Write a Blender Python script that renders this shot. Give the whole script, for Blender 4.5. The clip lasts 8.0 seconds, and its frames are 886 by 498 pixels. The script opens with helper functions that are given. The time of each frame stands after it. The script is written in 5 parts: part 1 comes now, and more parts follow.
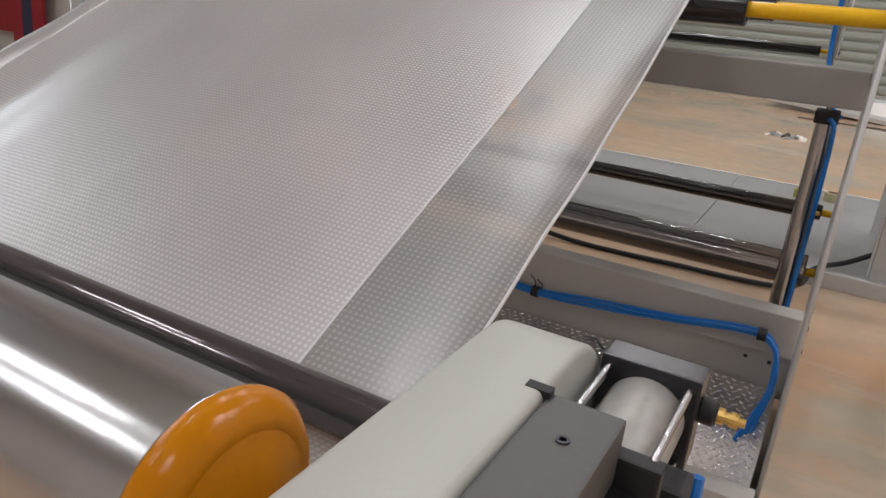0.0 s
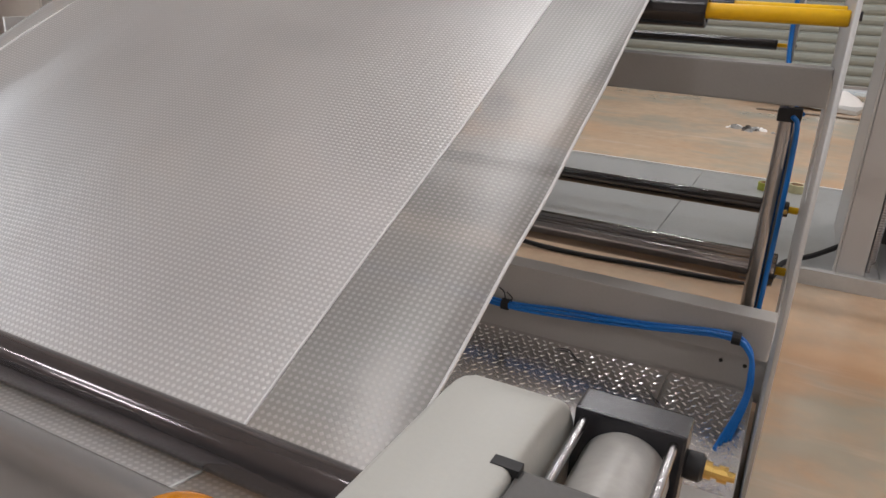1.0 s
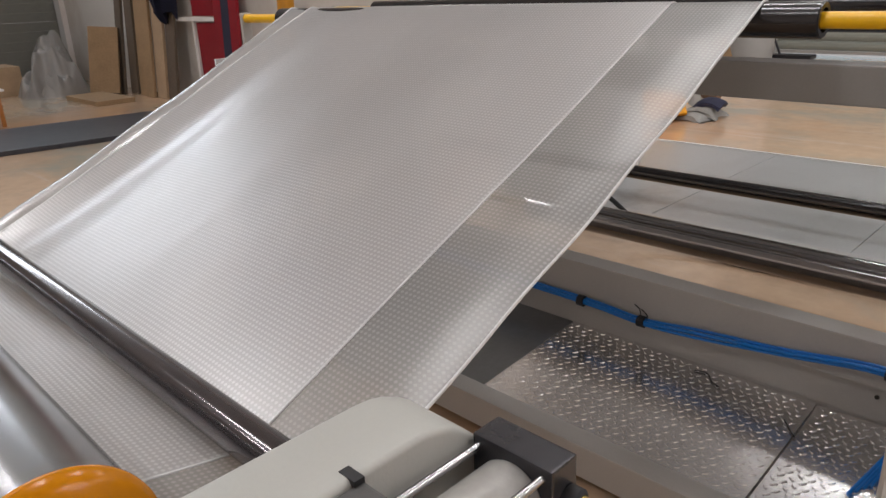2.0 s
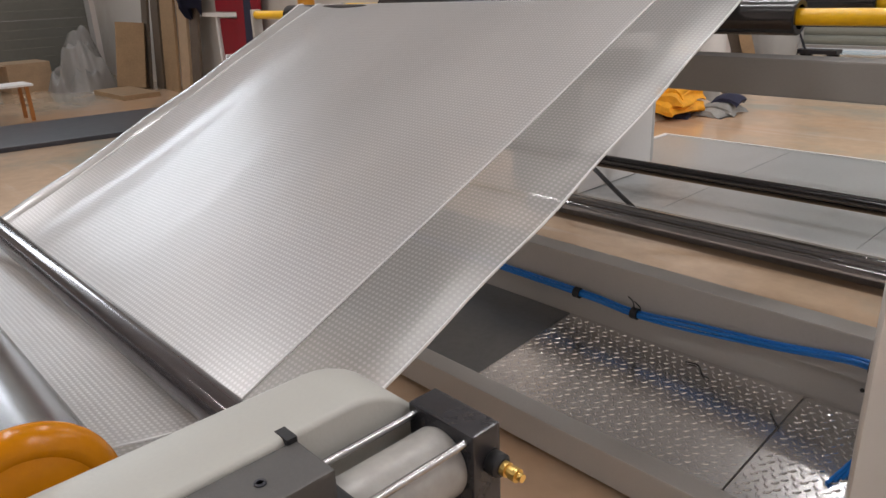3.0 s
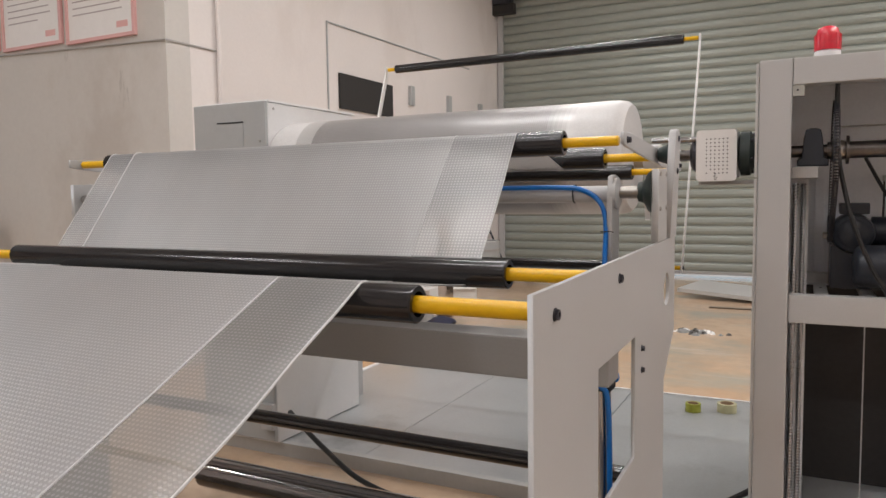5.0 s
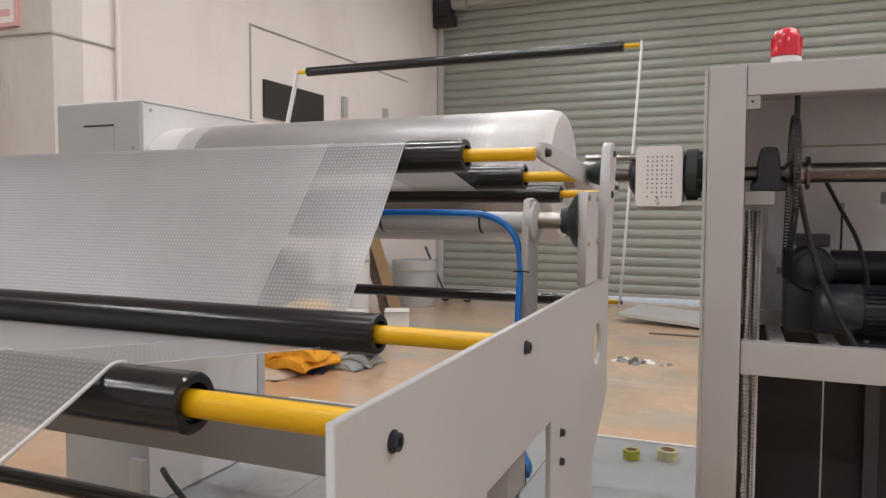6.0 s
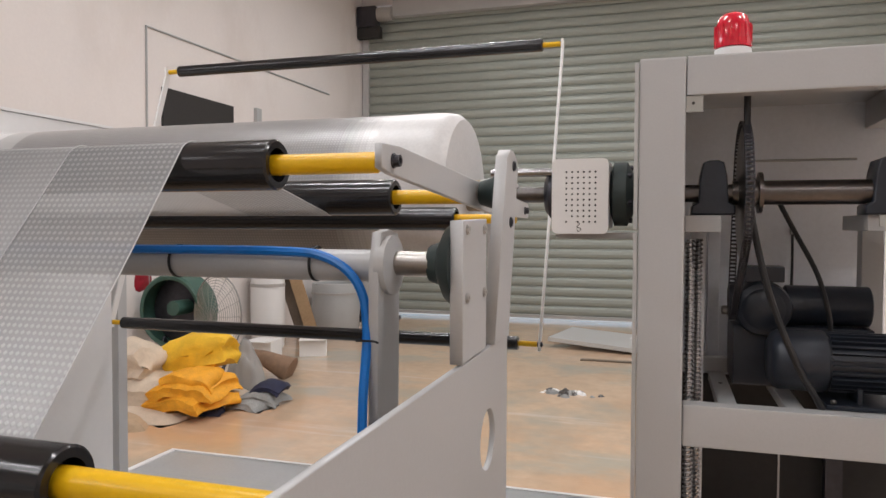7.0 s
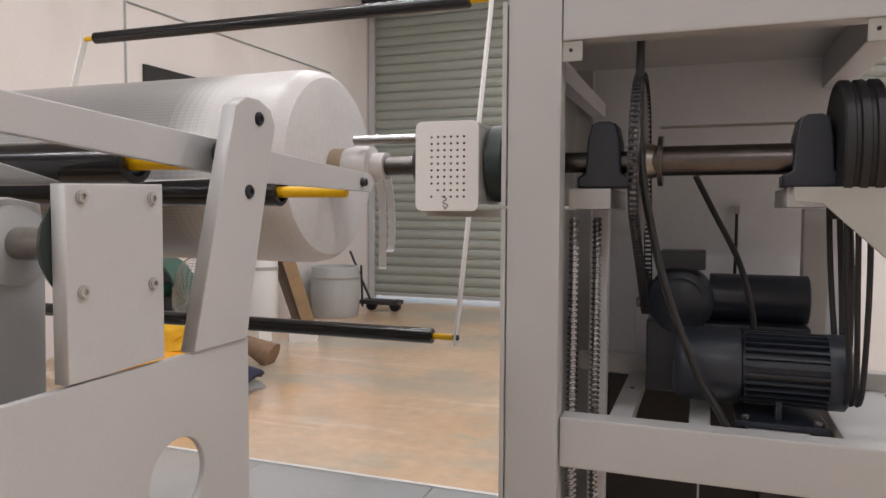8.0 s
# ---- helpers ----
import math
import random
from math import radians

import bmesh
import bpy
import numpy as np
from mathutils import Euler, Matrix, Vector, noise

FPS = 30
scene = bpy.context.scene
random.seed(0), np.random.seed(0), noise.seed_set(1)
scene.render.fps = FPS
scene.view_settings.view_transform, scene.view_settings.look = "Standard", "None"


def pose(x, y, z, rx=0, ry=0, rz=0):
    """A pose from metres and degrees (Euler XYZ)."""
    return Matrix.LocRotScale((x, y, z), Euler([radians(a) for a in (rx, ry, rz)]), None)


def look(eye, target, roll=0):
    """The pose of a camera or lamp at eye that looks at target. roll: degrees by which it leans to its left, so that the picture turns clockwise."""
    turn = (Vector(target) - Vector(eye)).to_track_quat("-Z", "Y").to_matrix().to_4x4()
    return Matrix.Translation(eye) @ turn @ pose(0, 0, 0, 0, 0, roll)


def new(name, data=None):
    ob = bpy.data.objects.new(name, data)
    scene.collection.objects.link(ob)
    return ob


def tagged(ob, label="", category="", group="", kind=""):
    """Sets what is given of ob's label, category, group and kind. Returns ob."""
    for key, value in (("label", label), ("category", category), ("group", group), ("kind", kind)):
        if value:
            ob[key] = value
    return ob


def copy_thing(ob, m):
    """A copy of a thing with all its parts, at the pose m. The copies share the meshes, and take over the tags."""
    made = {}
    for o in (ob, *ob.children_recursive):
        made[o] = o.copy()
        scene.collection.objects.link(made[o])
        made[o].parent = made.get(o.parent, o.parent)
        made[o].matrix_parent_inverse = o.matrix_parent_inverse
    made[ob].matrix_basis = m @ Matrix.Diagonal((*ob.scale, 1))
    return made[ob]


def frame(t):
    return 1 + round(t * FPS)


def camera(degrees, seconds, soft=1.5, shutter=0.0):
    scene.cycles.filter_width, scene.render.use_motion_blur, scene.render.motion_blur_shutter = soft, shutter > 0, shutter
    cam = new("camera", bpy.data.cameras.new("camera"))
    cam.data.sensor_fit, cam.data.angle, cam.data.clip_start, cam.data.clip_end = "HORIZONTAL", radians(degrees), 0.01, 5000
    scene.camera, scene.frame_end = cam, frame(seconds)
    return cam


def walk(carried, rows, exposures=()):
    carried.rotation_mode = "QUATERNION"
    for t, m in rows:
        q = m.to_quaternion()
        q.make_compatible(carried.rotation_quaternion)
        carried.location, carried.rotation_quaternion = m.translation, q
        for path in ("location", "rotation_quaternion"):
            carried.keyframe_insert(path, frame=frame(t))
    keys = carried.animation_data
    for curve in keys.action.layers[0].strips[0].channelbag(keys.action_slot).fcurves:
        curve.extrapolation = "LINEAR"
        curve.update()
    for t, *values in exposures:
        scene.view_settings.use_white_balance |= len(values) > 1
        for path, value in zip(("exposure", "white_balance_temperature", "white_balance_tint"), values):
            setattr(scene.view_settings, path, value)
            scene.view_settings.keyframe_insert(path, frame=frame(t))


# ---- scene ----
cam = camera(63.5, 8.0)
EXPO = -0.6
PATH = [
    (0, (-0.013, 0.244, 1.202), (-0.912, 1.888, 0.502), 4.9),
    (0.5, (-0.037, 0.283, 1.215), (-0.894, 1.958, 0.536), 4.1),
    (1, (-0.038, 0.322, 1.218), (-0.867, 2.007, 0.53), 3.0),
    (1.5, (-0.005, 0.37, 1.256), (-1.129, 1.866, 0.549), 1.0),
    (1.7, (0.097, 0.407, 1.273), (-1.166, 1.8, 0.59), -1.3),
    (2.8, (0.354, 0.447, 1.302), (-1.027, 1.711, 0.6), -3.0),
    (3, (0.346, 0.454, 1.294), (-1.035, 1.721, 0.596), -2.5),
    (3.5, (0.36, 0.487, 1.323), (-1.035, 1.814, 0.784), 0.2),
    (4, (0.389, 0.537, 1.355), (-0.843, 2.069, 0.987), -0.4),
    (4.5, (0.407, 0.619, 1.375), (-0.623, 2.31, 1.096), -1.5),
    (5, (0.378, 0.858, 1.406), (-0.517, 2.64, 1.254), -0.8),
    (6.5, (0.301, 1.666, 1.442), (-0.39, 3.54, 1.348), 0.4),
    (7, (0.292, 1.959, 1.46), (-0.304, 3.867, 1.4), 0.2),
    (7.5, (0.403, 2.167, 1.443), (-0.159, 4.085, 1.387), 0.3),
    (8, (0.625, 2.395, 1.444), (-0.062, 4.27, 1.338), 0.3),
]
walk(cam, [(t, look(e, a, r)) for t, e, a, r in PATH], [(0.0, EXPO - 0.2, 6100, 10), (1.7, EXPO - 0.18, 6130, 10), (3.5, EXPO - 0.11, 6160, 10), (5.0, EXPO - 0.1, 6180, 10), (6.5, EXPO - 0.08, 6030, 10), (8.0, EXPO - 0.06, 6030, 10)])

# ---- world, sun, lamps ----
world = bpy.data.worlds.new("world")
scene.world = world
world.use_nodes = True
wn = world.node_tree
sky = wn.nodes.new("ShaderNodeTexSky")
sky.sky_type, sky.sun_disc = "NISHITA", False
sky.sun_elevation, sky.sun_rotation = radians(50), radians(20)
wn.links.new(sky.outputs[0], wn.nodes["Background"].inputs[0])
wn.nodes["Background"].inputs[1].default_value = 0.12
sun = new("sun", bpy.data.lights.new("sun", "SUN"))
sun.data.energy, sun.data.angle, sun.data.color = 3.0, radians(0.5), (1, 0.95, 0.88)
sun.matrix_world = look((0, 20, 12), (2, 14, 0))

LAMP_W = 88.0
# The last four are added off the grid to brighten film, panel and cabinet.
LAMPS = [(x, y) for x in (-9.5, -5.6, -1.7, 1.9) for y in (-1.8, 1.2, 4.0, 7.2, 10.4) if not (x < -5 and y > 4.5) and not (x > 0 and y < 5) and not x < -9 and (x, y) not in ((-5.6, 4.0), (-5.6, 1.2))] + [(-5.6, -0.2), (2.6, 3.0), (1.9, -1.8), (3.3, 4.6)]

# ---- materials ----
def mat(name, col, rough=0.5, metal=0.0, var=0.12, scale=3.0, fine=40.0, bump=0.03, stain=None, stain_at=0.62, coat=0.0, rvar=0.15, coord="Object"):
    m = bpy.data.materials.new(name)
    m.use_nodes = True
    t = m.node_tree
    N, K = t.nodes, t.links
    p = N["Principled BSDF"]
    tc = N.new("ShaderNodeTexCoord")
    def noise_tex(s, detail=5, rg=0.6):
        n = N.new("ShaderNodeTexNoise")
        n.inputs["Scale"].default_value, n.inputs["Detail"].default_value, n.inputs["Roughness"].default_value = s, detail, rg
        K.new(tc.outputs[coord], n.inputs["Vector"])
        return n
    big, small = noise_tex(scale), noise_tex(fine, 3)
    mixf = N.new("ShaderNodeMath"); mixf.operation = "MULTIPLY_ADD"
    K.new(small.outputs[0], mixf.inputs[0]); mixf.inputs[1].default_value = 0.4
    mul = N.new("ShaderNodeMath"); mul.operation = "MULTIPLY"; mul.inputs[1].default_value = 0.6
    K.new(big.outputs[0], mul.inputs[0]); K.new(mul.outputs[0], mixf.inputs[2])
    ramp = N.new("ShaderNodeValToRGB")
    c = Vector(col)
    ramp.color_ramp.elements[0].position, ramp.color_ramp.elements[1].position = 0.3, 0.7
    ramp.color_ramp.elements[0].color = (*(c * (1 - var)), 1)
    ramp.color_ramp.elements[1].color = (*[min(1, v * (1 + var)) for v in c], 1)
    K.new(mixf.outputs[0], ramp.inputs[0])
    out = ramp.outputs[0]
    if stain:
        st = noise_tex(scale * 0.55, 7, 0.65)
        sr = N.new("ShaderNodeValToRGB")
        sr.color_ramp.elements[0].position, sr.color_ramp.elements[1].position = stain_at - 0.06, stain_at + 0.1
        K.new(st.outputs[0], sr.inputs[0])
        mx = N.new("ShaderNodeMix"); mx.data_type = "RGBA"
        K.new(sr.outputs[0], mx.inputs[0]); K.new(out, mx.inputs[6]); mx.inputs[7].default_value = (*stain, 1)
        out = mx.outputs[2]
    K.new(out, p.inputs["Base Color"])
    rr = N.new("ShaderNodeMapRange")
    rr.inputs["To Min"].default_value, rr.inputs["To Max"].default_value = max(0.03, rough * (1 - rvar)), min(1, rough * (1 + rvar))
    K.new(big.outputs[0], rr.inputs[0]); K.new(rr.outputs[0], p.inputs["Roughness"])
    p.inputs["Metallic"].default_value = metal
    p.inputs["Coat Weight"].default_value = coat
    p.inputs["Coat Roughness"].default_value = 0.12
    if bump:
        b = N.new("ShaderNodeBump")
        b.inputs["Strength"].default_value, b.inputs["Distance"].default_value = bump * 6, 0.002
        K.new(small.outputs[0], b.inputs["Height"]); K.new(b.outputs[0], p.inputs["Normal"])
    return m


def layer(m, col, vec, at, soft=0.08, amount=1.0, detail=6):
    """One more layer of marks over a material's colour: stretched noise with a threshold."""
    N, K = m.node_tree.nodes, m.node_tree.links
    p = N["Principled BSDF"]
    old = p.inputs["Base Color"].links[0].from_socket
    tc, mp, n = N.new("ShaderNodeTexCoord"), N.new("ShaderNodeMapping"), N.new("ShaderNodeTexNoise")
    mp.inputs["Scale"].default_value = vec
    mp.inputs["Location"].default_value = (at * 7, at * 3, 1.7)
    mp.inputs["Rotation"].default_value = (0, 0, 0.5)
    n.inputs["Scale"].default_value, n.inputs["Detail"].default_value, n.inputs["Roughness"].default_value = 1.0, detail, 0.62
    K.new(tc.outputs["Object"], mp.inputs[0]); K.new(mp.outputs[0], n.inputs["Vector"])
    mr = N.new("ShaderNodeMapRange"); mr.interpolation_type = "SMOOTHSTEP"
    mr.inputs["From Min"].default_value, mr.inputs["From Max"].default_value, mr.inputs["To Max"].default_value = at - soft, at + soft, amount
    K.new(n.outputs[0], mr.inputs[0])
    mx = N.new("ShaderNodeMix"); mx.data_type = "RGBA"
    K.new(mr.outputs[0], mx.inputs[0]); K.new(old, mx.inputs[6]); mx.inputs[7].default_value = (*col, 1)
    K.new(mx.outputs[2], p.inputs["Base Color"])


def film_mat(name, col, clear, dots, rough=0.3, pitch=0.011, metal=0.0, glowthrough=0.0, relief=0.55):
    """Embossed plastic film: a grid of small bubbles over UV metres, partly see-through."""
    m = bpy.data.materials.new(name)
    m.use_nodes = True
    t = m.node_tree
    N, K = t.nodes, t.links
    p = N["Principled BSDF"]
    uv = N.new("ShaderNodeUVMap")
    sep = N.new("ShaderNodeSeparateXYZ")
    K.new(uv.outputs[0], sep.inputs[0])
    cs = []
    for i in (0, 1):
        a = N.new("ShaderNodeMath"); a.operation = "MULTIPLY"; a.inputs[1].default_value = 2 * math.pi / pitch
        b = N.new("ShaderNodeMath"); b.operation = "COSINE"
        K.new(sep.outputs[i], a.inputs[0]); K.new(a.outputs[0], b.inputs[0])
        cs.append(b)
    add = N.new("ShaderNodeMath"); add.operation = "ADD"
    K.new(cs[0].outputs[0], add.inputs[0]); K.new(cs[1].outputs[0], add.inputs[1])
    mr = N.new("ShaderNodeMapRange"); mr.interpolation_type = "SMOOTHSTEP"
    mr.inputs["From Min"].default_value, mr.inputs["From Max"].default_value = -0.2, 1.5
    K.new(add.outputs[0], mr.inputs[0])
    wv = N.new("ShaderNodeTexNoise"); wv.inputs["Scale"].default_value, wv.inputs["Detail"].default_value = 2.2, 4
    mp = N.new("ShaderNodeMapping"); mp.inputs["Scale"].default_value = (1.6, 0.5, 1)
    K.new(uv.outputs[0], mp.inputs[0]); K.new(mp.outputs[0], wv.inputs["Vector"])
    mx = N.new("ShaderNodeMix"); mx.data_type = "RGBA"
    c = Vector(col)
    mx.inputs[6].default_value, mx.inputs[7].default_value = (*(c * 0.72), 1), (*[min(1, v * 1.35) for v in c], 1)
    sc = N.new("ShaderNodeMath"); sc.operation = "MULTIPLY"; sc.inputs[1].default_value = dots
    ad = N.new("ShaderNodeMath"); ad.operation = "MULTIPLY_ADD"; ad.inputs[1].default_value = 1 - dots
    K.new(mr.outputs[0], sc.inputs[0]); K.new(wv.outputs[0], ad.inputs[0]); K.new(sc.outputs[0], ad.inputs[2])
    K.new(ad.outputs[0], mx.inputs[0]); K.new(mx.outputs[2], p.inputs["Base Color"])
    p.inputs["Roughness"].default_value = rough
    p.inputs["Specular IOR Level"].default_value = 0.75
    p.inputs["Metallic"].default_value = metal
    b = N.new("ShaderNodeBump")
    b.inputs["Strength"].default_value, b.inputs["Distance"].default_value = relief, 0.0016
    K.new(mr.outputs[0], b.inputs["Height"])
    b2 = N.new("ShaderNodeBump")
    b2.inputs["Strength"].default_value, b2.inputs["Distance"].default_value = 0.35, 0.02
    K.new(wv.outputs[0], b2.inputs["Height"]); K.new(b2.outputs[0], b.inputs["Normal"])
    K.new(b.outputs[0], p.inputs["Normal"])
    tr = N.new("ShaderNodeBsdfTransparent")
    tr.inputs[0].default_value = (0.93, 0.94, 0.95, 1)
    ms = N.new("ShaderNodeMixShader")
    cl = N.new("ShaderNodeMath"); cl.operation = "MULTIPLY_ADD"; cl.inputs[1].default_value = -clear * 0.45; cl.inputs[2].default_value = clear
    K.new(mr.outputs[0], cl.inputs[0]); K.new(cl.outputs[0], ms.inputs[0])
    face = p.outputs[0]
    if glowthrough:
        tl = N.new("ShaderNodeBsdfTranslucent")
        tl.inputs[0].default_value = (0.85, 0.85, 0.85, 1)
        m2 = N.new("ShaderNodeMixShader")
        m2.inputs[0].default_value = glowthrough
        K.new(face, m2.inputs[1]); K.new(tl.outputs[0], m2.inputs[2])
        face = m2.outputs[0]
    K.new(face, ms.inputs[1]); K.new(tr.outputs[0], ms.inputs[2])
    K.new(ms.outputs[0], N["Material Output"].inputs[0])
    return m


def glow(name, col, power):
    m = bpy.data.materials.new(name)
    m.use_nodes = True
    p = m.node_tree.nodes["Principled BSDF"]
    p.inputs["Base Color"].default_value = (*col, 1)
    p.inputs["Emission Color"].default_value = (*col, 1)
    p.inputs["Emission Strength"].default_value = power
    return m


PAINT = mat("machine paint warm grey", (0.46, 0.46, 0.46), 0.36, var=0.05, scale=2.2, fine=180, bump=0.02)
PAINT_D = mat("beam paint grey", (0.4, 0.385, 0.365), 0.42, var=0.06, scale=3, fine=140, bump=0.03)
# Darker copy of PAINT_D: the shade on the upper beam is put into it.
PAINT_D_SHADE = mat("upper beam paint, darkened for shade", (0.25, 0.243, 0.235), 0.42, var=0.06, scale=3, fine=140, bump=0.03)
PAINT_W = mat("cover paint pale grey", (0.38, 0.38, 0.355), 0.42, var=0.04, scale=3, fine=200, bump=0.02)
GUARD_W = mat("white guard paint", (0.78, 0.77, 0.76), 0.4, var=0.03, scale=6, fine=150, bump=0.01)
BLOCK = mat("milled block grey", (0.09, 0.087, 0.085), 0.5, 0.3, var=0.08, scale=12, fine=200)
BLACK = mat("black anodised roller", (0.011, 0.01, 0.011), 0.19, 0.0, var=0.3, scale=4, fine=30, bump=0.0, coat=0.0, rvar=0.03)
BLACK_G = mat("wet-look black roller", (0.016, 0.014, 0.015), 0.14, 0.0, var=0.3, scale=5, fine=30, bump=0.0, coat=0.8)
# The shade on the near cylinder is put into this darker grey.
CYL = mat("air cylinder paint, darkened for shade", (0.31, 0.3, 0.285), 0.35, var=0.2, scale=14, fine=60)
HEM = mat("milky film hem", (0.56, 0.56, 0.56), 0.4, var=0.08, scale=30, fine=200)
RUBBER = mat("black rubber", (0.012, 0.012, 0.014), 0.6, var=0.3, scale=8)
YELLOW = mat("yellow axle paint", (0.74, 0.43, 0.004), 0.3, var=0.1, scale=6, fine=70, coat=0.1)
ORANGE = mat("amber hub paint", (0.44, 0.16, 0.0005), 0.2, var=0.1, scale=14, fine=90)
CHROME = mat("ground chrome", (0.4, 0.4, 0.41), 0.24, 1.0, var=0.08, scale=2, fine=26, bump=0.01, rvar=0.3)
STEEL = mat("turned steel", (0.33, 0.31, 0.29), 0.32, 1.0, var=0.14, scale=9, fine=80)
DARKSTEEL = mat("oily dark steel", (0.055, 0.055, 0.065), 0.42, 0.6, var=0.25, scale=12)
ORANGE.node_tree.nodes["Principled BSDF"].inputs["Specular IOR Level"].default_value = 0.2
YELLOW.node_tree.nodes["Principled BSDF"].inputs["Specular IOR Level"].default_value = 0.3
GREEN = mat("dark green casting", (0.024, 0.036, 0.034), 0.5, 0.1, var=0.2, scale=20)
MOTOR = mat("slate motor paint", (0.021, 0.026, 0.037), 0.36, var=0.18, scale=9, fine=60, bump=0.05)
ENDCAP = mat("black anodised end cap", (0.035, 0.035, 0.04), 0.26, 0.3, var=0.15, scale=20)
BRASS = mat("brass", (0.72, 0.5, 0.16), 0.28, 1.0, var=0.1, scale=40)
BLUE = mat("blue air hose", (0.008, 0.16, 0.55), 0.32, var=0.1, scale=20, bump=0.0)
CABLE = mat("black cable", (0.012, 0.012, 0.013), 0.45, var=0.2, scale=30)
PLATE = mat("blue grey steel plate", (0.46, 0.475, 0.485), 0.3, 0.35, var=0.1, scale=1.6, fine=60, bump=0.03, stain=(0.22, 0.22, 0.215))
PLATE_L = mat("galvanised sheet", (0.2, 0.205, 0.21), 0.3, 0.6, var=0.14, scale=2, fine=50)
RIM = mat("pale plate rim", (0.5, 0.5, 0.49), 0.4, 0.1, var=0.08)
TREAD = mat("bright chequer plate", (0.82, 0.81, 0.8), 0.22, 1.0, var=0.12, scale=5, fine=90, bump=0.03)
CONC = mat("tan sealed concrete", (0.63, 0.455, 0.31), 0.2, var=0.18, scale=0.9, fine=9, bump=0.02, stain=(0.4, 0.385, 0.32), stain_at=0.55, coat=0.45)
WALL = mat("white plaster", (0.76, 0.715, 0.69), 0.85, var=0.04, scale=0.9, fine=30, bump=0.03, stain=(0.66, 0.6, 0.56), stain_at=0.66)
# Base darkened for the partition's weaker light; stain and scuff layers are its own.
WALL_B = mat("plaster darkened for weak light", (0.6, 0.575, 0.54), 0.85, var=0.05, scale=0.8, fine=25, bump=0.03, stain=(0.5, 0.45, 0.4), stain_at=0.64)
CEIL = mat("ceiling sheet", (0.62, 0.61, 0.6), 0.8, var=0.05, scale=1)
SLAT = mat("grey green shutter slat", (0.305, 0.325, 0.29), 0.45, 0.15, var=0.08, scale=1.4, fine=20, bump=0.02)
SLAT_L = mat("olive grey shutter slat", (0.19, 0.19, 0.17), 0.5, 0.15, var=0.1, scale=1.4, fine=20)
EBOX = mat("control box grey", (0.4, 0.41, 0.41), 0.45, var=0.05, scale=3)
EBOXW = mat("control box white", (0.74, 0.735, 0.73), 0.42, var=0.03, scale=3)
RED = mat("red gloss", (0.27, 0.008, 0.02), 0.35, var=0.15, scale=5)
RED_GLOW = mat("red beacon lens", (0.62, 0.008, 0.03), 0.14, var=0.15, scale=30, coat=0.5)
WOOD = mat("raw board", (0.33, 0.22, 0.12), 0.7, var=0.25, scale=4, fine=40)
WOOD_O = mat("orange varnished wood", (0.36, 0.14, 0.03), 0.5, var=0.2, scale=6, fine=60)
WOOD2 = mat("dark board", (0.12, 0.09, 0.065), 0.7, var=0.3, scale=4, fine=40)
CARD = mat("brown cardboard", (0.42, 0.3, 0.19), 0.8, var=0.15, scale=6)
TAPE = mat("olive tape", (0.34, 0.36, 0.04), 0.4, var=0.2, scale=30)
TAPE2 = mat("pale tape", (0.52, 0.5, 0.3), 0.4, var=0.15, scale=30)
CLOTH_Y = mat("yellow cloth", (0.86, 0.5, 0.02), 0.6, var=0.22, scale=10, fine=120, bump=0.08)
CLOTH_O = mat("orange cloth", (0.78, 0.35, 0.012), 0.65, var=0.25, scale=12, fine=120, bump=0.08)
CLOTH_B = mat("beige cloth", (0.6, 0.5, 0.39), 0.9, var=0.2, scale=8, fine=120, bump=0.08)
CLOTH_G = mat("grey cloth", (0.28, 0.28, 0.27), 0.9, var=0.3, scale=12, fine=120, bump=0.08)
NAVY = mat("navy cloth", (0.02, 0.022, 0.05), 0.9, var=0.3, scale=12)
BAG = film_mat("clear bag", (0.42, 0.41, 0.4), 0.72, 0.1, 0.25, 0.05, 0.0, 0.1, 0.1)
SHAFT = mat("dark ground shaft", (0.13, 0.12, 0.115), 0.3, 1.0, var=0.2, scale=8, fine=60)
NIP = mat("dark chromed nip roller", (0.1, 0.09, 0.093), 0.13, 0.7, var=0.12, scale=4, fine=30, bump=0.0)
ROLLER_F = mat("polished steel roller", (0.3, 0.29, 0.29), 0.12, 1.0, var=0.12, scale=4, fine=30, bump=0.0)
AMBER = mat("dull amber marker", (0.5, 0.22, 0.01), 0.5, var=0.15, scale=8)
BROWN = mat("brown straw", (0.24, 0.15, 0.095), 0.85, var=0.3, scale=20, fine=200)
# Pale streaks: scuffs, and the floor's reflections put into the same colour.
layer(CONC, (0.72, 0.6, 0.5), (0.5, 5.0, 1.0), 0.63, 0.05, 0.5)
layer(CONC, (0.66, 0.38, 0.2), (0.35, 0.35, 1.0), 0.56, 0.1, 0.7)
layer(CONC, (0.4, 0.42, 0.36), (0.5, 0.9, 1.0), 0.6, 0.06, 0.6)
layer(WALL_B, (0.45, 0.4, 0.35), (0.7, 0.7, 0.5), 0.6, 0.08, 0.5)
layer(WALL_B, (0.36, 0.33, 0.3), (5.0, 5.0, 1.2), 0.7, 0.03, 0.5)
layer(WALL, (0.62, 0.56, 0.52), (0.6, 0.6, 0.35), 0.62, 0.08, 0.4)
layer(PLATE, (0.4, 0.41, 0.42), (2.0, 0.5, 1.0), 0.6, 0.08, 0.5)
PAPER = mat("white paper", (0.82, 0.8, 0.78), 0.7, var=0.03, scale=8)
PINK = mat("pale pink print", (0.72, 0.42, 0.4), 0.7, var=0.05)
GREY_INK = mat("grey ink", (0.45, 0.4, 0.4), 0.8, var=0.05)
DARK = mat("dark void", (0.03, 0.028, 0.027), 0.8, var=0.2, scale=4)
